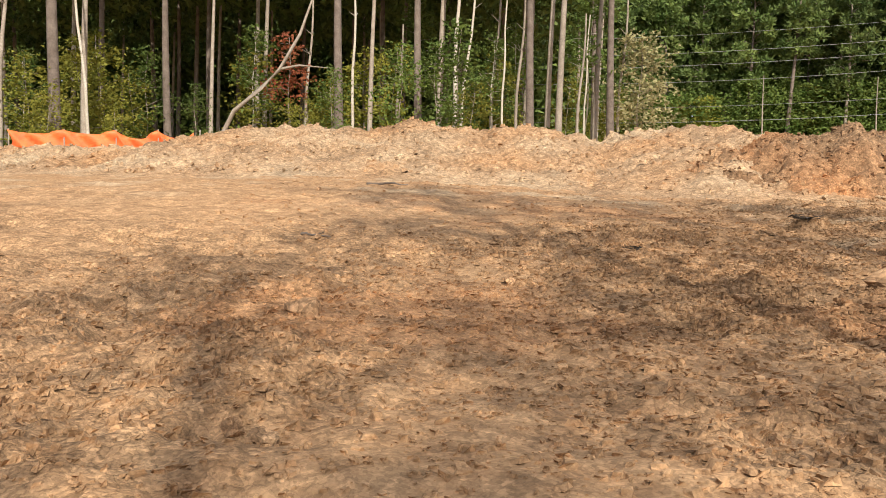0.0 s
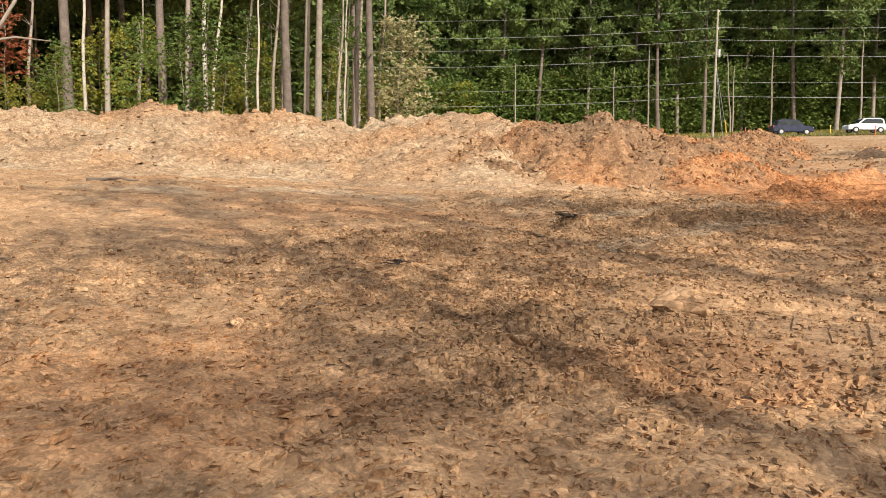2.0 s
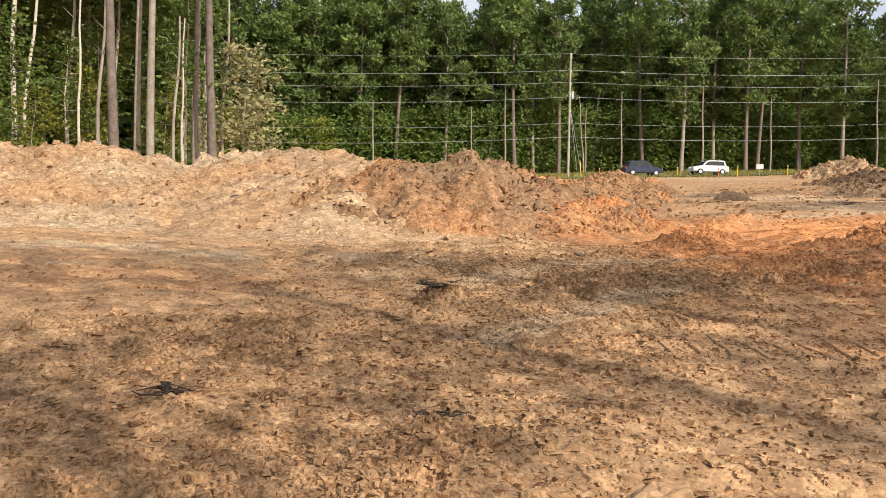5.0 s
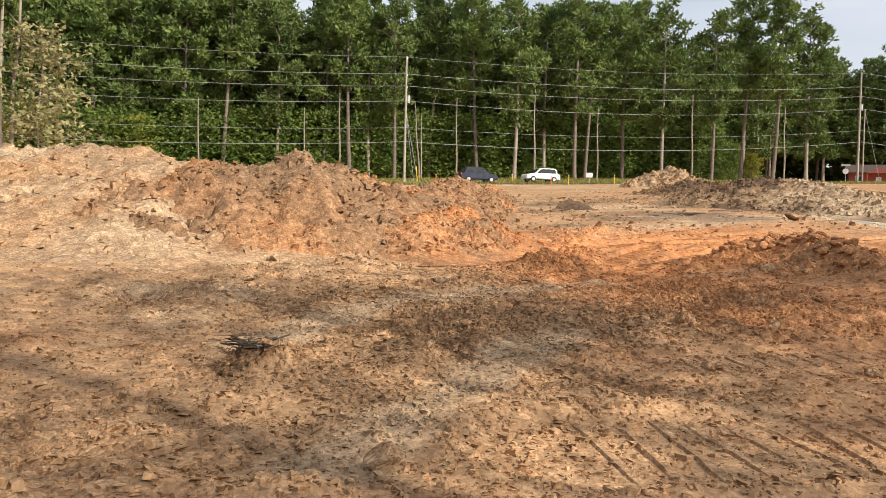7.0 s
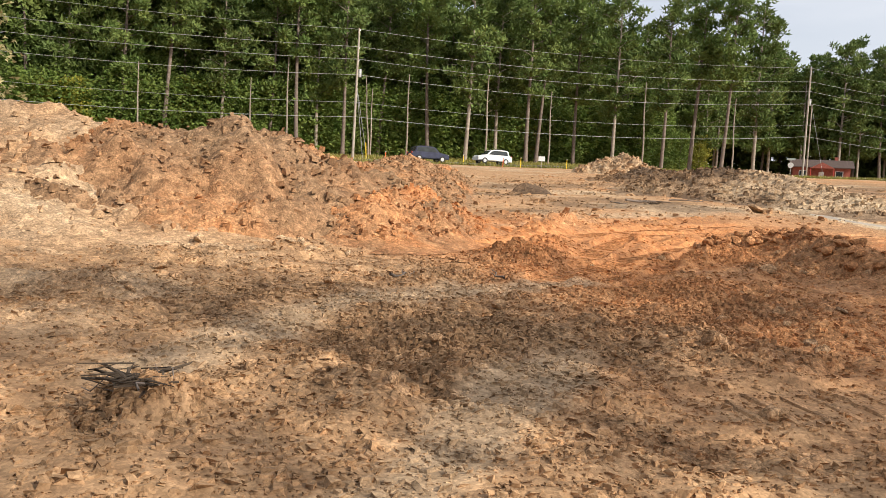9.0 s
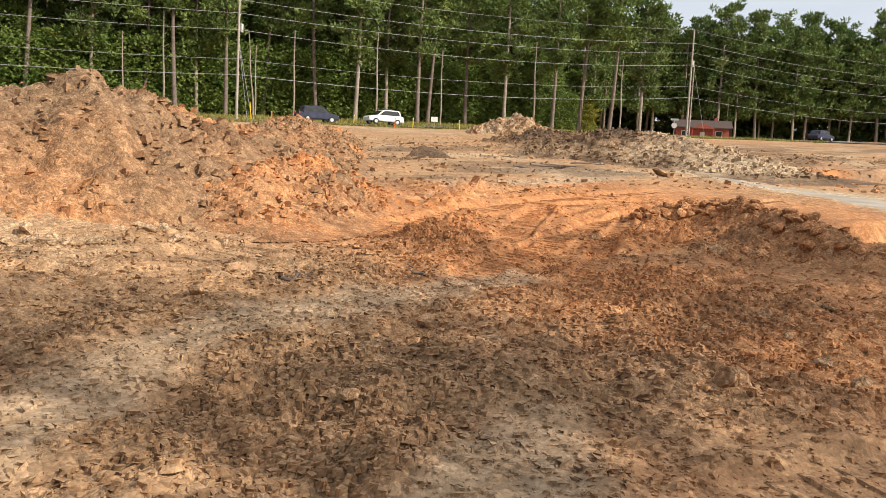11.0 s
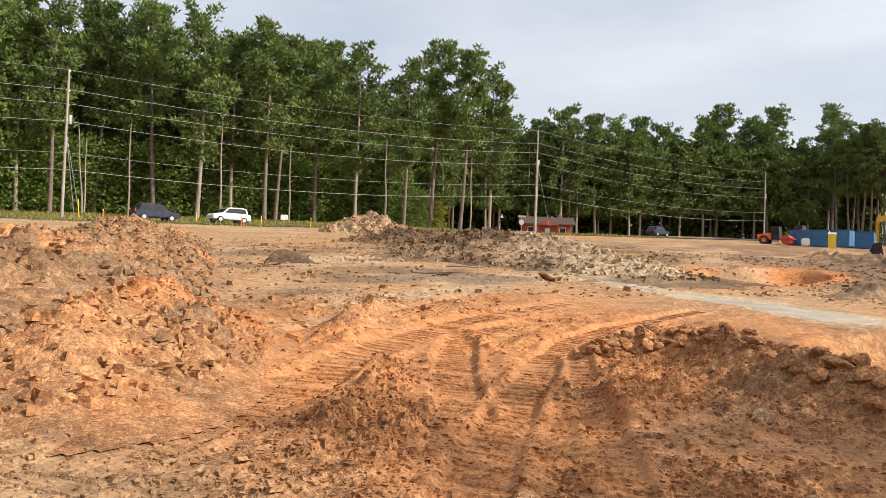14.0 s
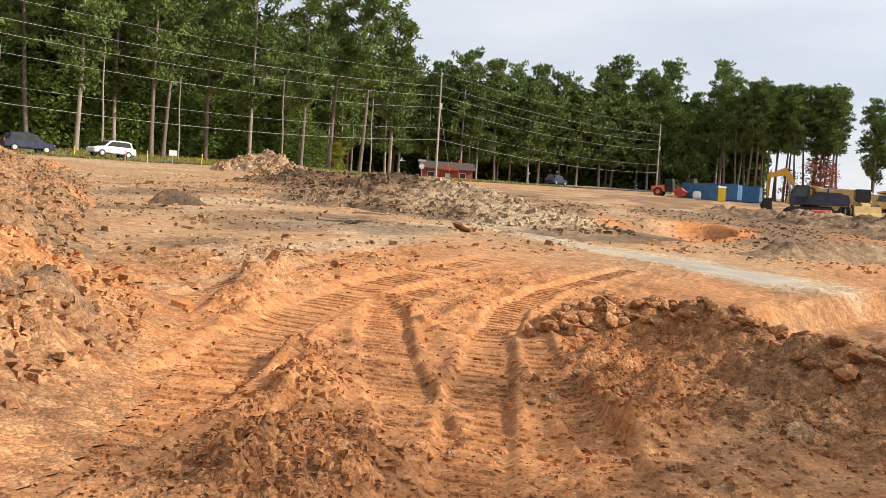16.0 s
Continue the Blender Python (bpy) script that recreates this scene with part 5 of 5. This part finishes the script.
def place_at(ob, x, y, turn):
    ob.location, ob.rotation_euler = (x, y, ground_z(x, y) - 0.03), (0, 0, radians(turn))
    return ob


place_at(excavator(NAVY, YELLOW, "dark blue tracked excavator with a yellow boom"), 103.0, 20.0, 100).scale = (1.02, 1.02, 1.02)


def dump_truck(paint, label):
    c = new("dump_truck")
    part("chassis", box(0, 0, 1.0, 8.6, 1.1, 0.5, 0.05), BLACK, c)
    part("tipper_body", slab([(-4.6, 2.7), (-3.0, 1.5), (0.9, 1.4), (1.4, 3.1), (2.4, 3.3), (2.3, 3.5), (1.2, 3.35), (0.6, 3.1), (-4.3, 3.0)], -1.45, 1.45, 0.05), paint, c)
    cab = new("cab")
    cab.parent = c
    part("cab_frame", slab([(1.8, 1.2), (1.8, 3.0), (3.1, 3.0), (3.5, 2.2), (4.8, 2.0), (4.9, 1.1)], -1.2, 1.2, 0.06), paint, cab)
    part("cab_window", slab([(2.0, 2.1), (2.0, 2.85), (3.0, 2.85), (3.35, 2.1)], -1.22, 1.22), GLAZE, cab)
    for x in (-2.9, -1.2, 3.4):
        for y in (-1.25, 1.25):
            w = new("wheel")
            w.parent = c
            part("tyre", rod((x, y - 0.3, 0.78), (x, y + 0.3, 0.78), 0.8, sides=20), BLACK, w)
            part("rim", rod((x, y - 0.32, 0.78), (x, y + 0.32, 0.78), 0.42, sides=14), paint, w)
    return tagged(c, label, "dump truck", "dump trucks at the site's end")


place_at(dump_truck(SAND_Y, "dusty yellow articulated dump truck"), 122.0, 18.5, 75)
place_at(dump_truck(SAND_Y, "dusty yellow articulated dump truck"), 130.0, 10.5, 110)


def wheel_loader(paint, label):
    c = new("wheel_loader")
    part("rear_body", slab([(-3.0, 1.0), (-3.1, 2.0), (-0.6, 2.3), (0.4, 1.9), (0.5, 0.9)], -1.0, 1.0, 0.08), paint, c)
    cab = new("cab")
    cab.parent = c
    part("cab_frame", slab([(-0.9, 1.9), (-0.8, 3.3), (0.5, 3.3), (0.7, 1.9)], -0.75, 0.75, 0.05), BLACK, cab)
    part("cab_window", slab([(-0.7, 2.2), (-0.65, 3.1), (0.4, 3.1), (0.5, 2.2)], -0.78, 0.78), GLAZE, cab)
    arm(c, "lift_arm", [(0.6, 1.6), (2.2, 1.4), (3.2, 0.7)], 0.9, [0.4, 0.45, 0.3], paint)
    part("bucket", slab([(3.1, 1.3), (3.2, 0.2), (4.3, 0.15), (3.6, 0.6)], -1.35, 1.35, 0.03), paint, c)
    for x in (-1.9, 1.5):
        for y in (-1.0, 1.0):
            w = new("wheel")
            w.parent = c
            part("tyre", rod((x, y - 0.28, 0.75), (x, y + 0.28, 0.75), 0.76, sides=20), BLACK, w)
            part("rim", rod((x, y - 0.3, 0.75), (x, y + 0.3, 0.75), 0.4, sides=14), paint, w)
    return tagged(c, label, "loader")


place_at(wheel_loader(SAND_Y, "dusty yellow wheel loader facing the site"), 113.0, 15.0, 190)
place_at(wheel_loader(YELLOW, "yellow wheel loader seen over the containers"), 158.0, 41.5, 160)


def soil_roller(label):
    c = new("soil_compactor")
    dr = new("drum")
    dr.parent = c
    part("shell", rod((1.9, -1.05, 0.75), (1.9, 1.05, 0.75), 0.75, sides=26), RED, dr)
    part("drum_frame", box(1.9, 0, 0.9, 2.1, 2.5, 0.22, 0.04), RED, dr)
    part("engine_cover", slab([(-2.6, 0.8), (-2.7, 1.6), (-0.6, 1.9), (-0.4, 0.8)], -0.85, 0.85, 0.08), ORANGE, c)
    cab = new("cab")
    cab.parent = c
    part("cab_frame", slab([(-0.5, 0.9), (-0.5, 2.9), (0.7, 2.9), (0.9, 0.9)], -0.8, 0.8, 0.05), BLACK, cab)
    part("cab_window", slab([(-0.35, 1.6), (-0.35, 2.75), (0.6, 2.75), (0.7, 1.6)], -0.83, 0.83), GLAZE, cab)
    for y in (-0.8, 0.8):
        w = new("wheel")
        w.parent = c
        part("tyre", rod((-1.5, y - 0.27, 0.72), (-1.5, y + 0.27, 0.72), 0.74, sides=20), BLACK, w)
        part("rim", rod((-1.5, y - 0.29, 0.72), (-1.5, y + 0.29, 0.72), 0.36, sides=14), ORANGE, w)
    return tagged(c, label, "soil compactor")


place_at(soil_roller("orange-red soil compactor with a smooth drum"), 146.5, 43.0, -95)


def container(ln, label):
    c = new("shipping_container")
    part("body", box(0, 0, 1.35, ln - 0.2, 2.3, 2.4, 0.02), BLUE, c)
    for i in range(int(ln / 0.28)):
        x = -ln / 2 + 0.25 + i * 0.28
        for y in (-1.17, 1.17):
            part("rib", box(x, y, 1.35, 0.12, 0.06, 2.3), BLUE, c)
    for x in (-ln / 2 + 0.08, ln / 2 - 0.08):
        for y in (-1.15, 1.15):
            part("corner_post", box(x, y, 1.32, 0.17, 0.17, 2.6, 0.01), BLUE, c)
    for z in (0.1, 2.58):
        for y in (-1.17, 1.17):
            part("rail", box(0, y, z, ln, 0.14, 0.14, 0.01), BLUE, c)
    for y in (-0.55, 0.55):
        part("door_leaf", box(ln / 2 - 0.05, y, 1.33, 0.08, 1.06, 2.3, 0.01), BLUE, c)
        part("lock_rod", rod((ln / 2 + 0.02, y * 0.6, 0.25), (ln / 2 + 0.02, y * 0.6, 2.45), 0.025, sides=6), STEEL, c)
    return tagged(c, label, "container", "blue containers on the site")


place_at(container(9.0, "blue corrugated steel shipping container"), 148.5, 36.5, -100)
place_at(container(6.1, "blue corrugated shipping container set behind another"), 154.0, 32.5, -95)

t_ = new("portable_toilet")
part("cabin", box(0, 0, 1.05, 1.1, 1.1, 2.1, 0.06), TOILET_Y, t_)
part("roof", slab([(-0.6, 2.1), (-0.5, 2.25), (0, 2.36), (0.5, 2.25), (0.6, 2.1)], -0.6, 0.6, 0.03), WHITE, t_, "pale translucent domed roof")
part("door", box(-0.56, 0, 1.0, 0.05, 0.75, 1.85, 0.02), TOILET_Y, t_)
part("vent_pipe", rod((0.4, 0.4, 2.1), (0.4, 0.4, 2.6), 0.05), WHITE, t_)
tagged(place_at(t_, 141.0, 33.9, 8), "bright yellow portable toilet cabin on the clay", "portable toilet")

t_ = new("water_tank")
part("tank", box(0, 0, 0.75, 1.6, 1.2, 1.1, 0.15), WHITE, t_)
part("pallet", box(0, 0, 0.1, 1.7, 1.3, 0.2, 0.02), POLE_WOOD, t_)
part("lid", rod((0, 0, 1.28), (0, 0, 1.38), 0.22), BLACK, t_)
tagged(place_at(t_, 143.5, 38.0, 10), "white plastic water tank on a pallet", "water tank")

t_ = new("drum_barrel")
part("shell", rod((-0.9, 0, 0.45), (0.9, 0, 0.45), 0.45, sides=18), RED, t_)
for x in (-0.4, 0.4):
    part("hoop", rod((x - 0.04, 0, 0.45), (x + 0.04, 0, 0.45), 0.47, sides=18), RED, t_)
tagged(place_at(t_, 97.0, 18.6, 80), "red steel pipe section lying on the clay", "pipe section")

# ---- orange safety fence at the wood's edge ----
fence = new("safety_fence")
pts = [(-18.6, 31.4), (-16.8, 32.2), (-15.0, 32.9), (-13.5, 33.5), (-12.0, 34.2)]
grid_v, cols = [], 0
for (x0, y0), (x1, y1) in zip(pts, pts[1:]):
    for i in range(12):
        f = i / 12
        x, y = x0 + f * (x1 - x0), y0 + f * (y1 - y0)
        top = 0.78 - (0.34 if -15.5 < x0 < -13.2 else 0.16) * math.sin(math.pi * f)
        gz = ground_z(x, y) + 0.78
        for k in range(6):
            w = k / 5
            grid_v.append((x + 0.08 * math.sin(9 * f + 3 * w), y + 0.12 * math.sin(14 * f + 5 * w), gz + w * top))
        cols += 1
grid_f = [(c * 6 + k, (c + 1) * 6 + k, (c + 1) * 6 + k + 1, c * 6 + k + 1) for c in range(cols - 1) for k in range(5)]
net = part("net", mesh_from("net", np.array(grid_v), np.array(grid_f), ORANGE, True), parent=fence)
solid = net.modifiers.new("thickness", "SOLIDIFY")
solid.thickness = 0.015
for x, y in pts:
    part("stake", rod((x, y, ground_z(x, y) - 0.2), (x, y, ground_z(x, y) + 1.6), 0.025), POLE_WOOD, fence)
tagged(fence, "sagging bright orange plastic safety fence", "safety fence")

# ---- litter of the clearing: sticks and roots ----
def stick(x, y, ln, turn, r, seed):
    rng = np.random.default_rng(seed)
    pts = [(ln * (i / 6 - 0.5), 0.06 * ln * rng.normal(), r * 0.9 + 0.03 * abs(rng.normal())) for i in range(7)]
    pieces = [tube(pts, [r * (1 - 0.1 * i) for i in range(7)], 6), tube([pts[3], (pts[3][0] + 0.2 * ln, 0.18 * ln, 0.08)], [r * 0.5, r * 0.15], 5)]
    me = mesh_from("stick", *join(pieces), BARK_PINE, True)
    ob = tagged(new("stick", me), "dead grey-brown stick lying on the clay", "stick", "sticks on the clay")
    z = float(land(np.array([x]), np.array([y]))[0])
    ob.location, ob.rotation_euler = (x, y, z), (0, 0, radians(turn))


for k, (x, y, ln, turn, r) in enumerate([(-2.4, 20.0, 1.0, 10, 0.035), (-2.4, 11.5, 0.5, -20, 0.02), (3.4, 9.6, 0.6, 60, 0.015), (5.2, 13.9, 0.5, 120, 0.008), (5.4, 13.8, 0.45, 40, 0.007), (29.5, 29.4, 1.8, -30, 0.05), (31, 32, 1.4, 15, 0.03), (37, 33, 1.6, -45, 0.04), (9.7, 17.6, 0.5, 10, 0.02), (11.0, 17.3, 0.4, 70, 0.015)]):
    stick(x, y, ln, turn, r, k)


ROOT = mat("root_bark", (0.055, 0.038, 0.024), (0.10, 0.07, 0.045), 6.0, 0.95, 0.3)


def root_tangle(x, y, spread, count, seed):
    """A torn-up clump of roots and twigs half sunk in the soil."""
    rng = np.random.default_rng(seed)
    pieces = []
    for k in range(count):
        w, ln = rng.uniform(0, 6.28), spread * rng.uniform(0.4, 1.0)
        a = Vector((rng.normal(0, 0.15 * spread), rng.normal(0, 0.15 * spread), 0))
        e = a + Vector((math.cos(w) * ln, math.sin(w) * ln, rng.uniform(0.0, 0.3) * ln))
        m = a.lerp(e, 0.5) + Vector((rng.normal(0, 0.08), rng.normal(0, 0.08), 0.12 * ln))
        pieces.append(tube([a, m, e], [0.012, 0.008, 0.003], 4))
    ob = tagged(new("root_tangle", mesh_from("root_tangle", *join(pieces), ROOT, True)), "dark torn root clump half sunk in the clay", "roots", "root clumps on the clay")
    ob.location = (x, y, float(land(np.array([x]), np.array([y]))[0]) + 0.02)


for k, (x, y, s, c) in enumerate([(5.32, 13.9, 0.30, 30), (3.55, 9.55, 0.22, 18), (29.6, 29.2, 0.7, 20), (31.4, 37.75, 0.9, 26), (2.0, 10.6, 0.25, 12)]):
    root_tangle(x, y, s, c, 200 + k)

# ---- larger clods, each a piece of the ground ----
def clod_mesh(seed, weights):
    """A broken lump of clay with flat faces and blunt corners."""
    bm = bmesh.new()
    bmesh.ops.create_icosphere(bm, subdivisions=2, radius=1)
    rng = np.random.default_rng(seed)
    cut = rng.normal(size=(9, 3))
    cut /= np.linalg.norm(cut, axis=1, keepdims=True)
    depth = rng.uniform(0.5, 0.8, 9)
    co = np.array([v.co[:] for v in bm.verts])
    fs = np.array([[v.index for v in f.verts] for f in bm.faces])
    bm.free()
    for q, d in zip(cut, depth):
        over = np.maximum(co @ q - d, 0)
        co = co - over[:, None] * q
    co = co * (1 + 0.10 * rng.normal(size=(len(co), 1))) * np.array([1, 0.85, 0.65]) * 0.12
    me = mesh_from("clod", co, fs, SOIL)
    put_soil(me, co[:, 0], co[:, 1], tuple(w + 0 * co[:, 0] for w in weights))
    return me


TAN_CLODS = [clod_mesh(300 + k, (0.12 + 0.1 * (k % 2), 0.15, 0.12 * (k % 3))) for k in range(5)]
RED_CLODS = [clod_mesh(320 + k, (0.75, 0.05, 0.05 + 0.08 * (k % 3))) for k in range(5)]
PALE_CLODS = [clod_mesh(340 + k, (0.15, 0.45, 0.0)) for k in range(2)]
rng = np.random.default_rng(5)
big = []
while len(big) < 190:
    x, y = rng.uniform(-4, 18), rng.uniform(3.2, 19)
    if rng.uniform() < float(roughness(np.array([x]), np.array([y]))[0]):
        big.append((x, y, rng.uniform(0.035, 0.10), TAN_CLODS))
RIM = [(18.4, 19.2), (19.4, 18.9), (19.6, 18.1), (18.9, 17.2), (17.8, 16.2), (16.6, 14.9)]
for k in range(170):
    i = int(rng.integers(0, 5))
    f = rng.uniform()
    big.append((RIM[i][0] + f * (RIM[i + 1][0] - RIM[i][0]) + rng.normal(0, 0.25), RIM[i][1] + f * (RIM[i + 1][1] - RIM[i][1]) + rng.normal(0, 0.2), rng.uniform(0.05, 0.15), RED_CLODS))
for k in range(18):
    big.append((rng.uniform(8.0, 10.9), 20.35 + rng.normal(0, 0.18), rng.uniform(0.07, 0.14), PALE_CLODS))
big += [(x, y, s, TAN_CLODS) for x, y, s in ((-1.42, 6.3, 0.17), (3.71, 7.58, 0.20), (8.9, 12.2, 0.13), (10.05, 13.4, 0.12), (5.1, 11.47, 0.14), (2.35, 8.08, 0.09), (9.72, 15.8, 0.1), (15.8, 16.32, 0.14), (9.93, 13.38, 0.1), (35.0, 28.1, 0.42))]
bx, by = np.array([b[0] for b in big]), np.array([b[1] for b in big])
bz = land(bx, by)
for k, (x, y, s, kinds) in enumerate(big):
    ob = new("clod", kinds[k % len(kinds)])
    ob.parent = ground
    s /= 0.12
    ob.location, ob.scale = (x, y, bz[k] + 0.03 * s), (s * rng.uniform(0.8, 1.5), s * rng.uniform(0.8, 1.3), s * rng.uniform(0.7, 1.15))
    ob.rotation_euler = (rng.normal(0, 0.25), rng.normal(0, 0.25), rng.uniform(0, 6.28))
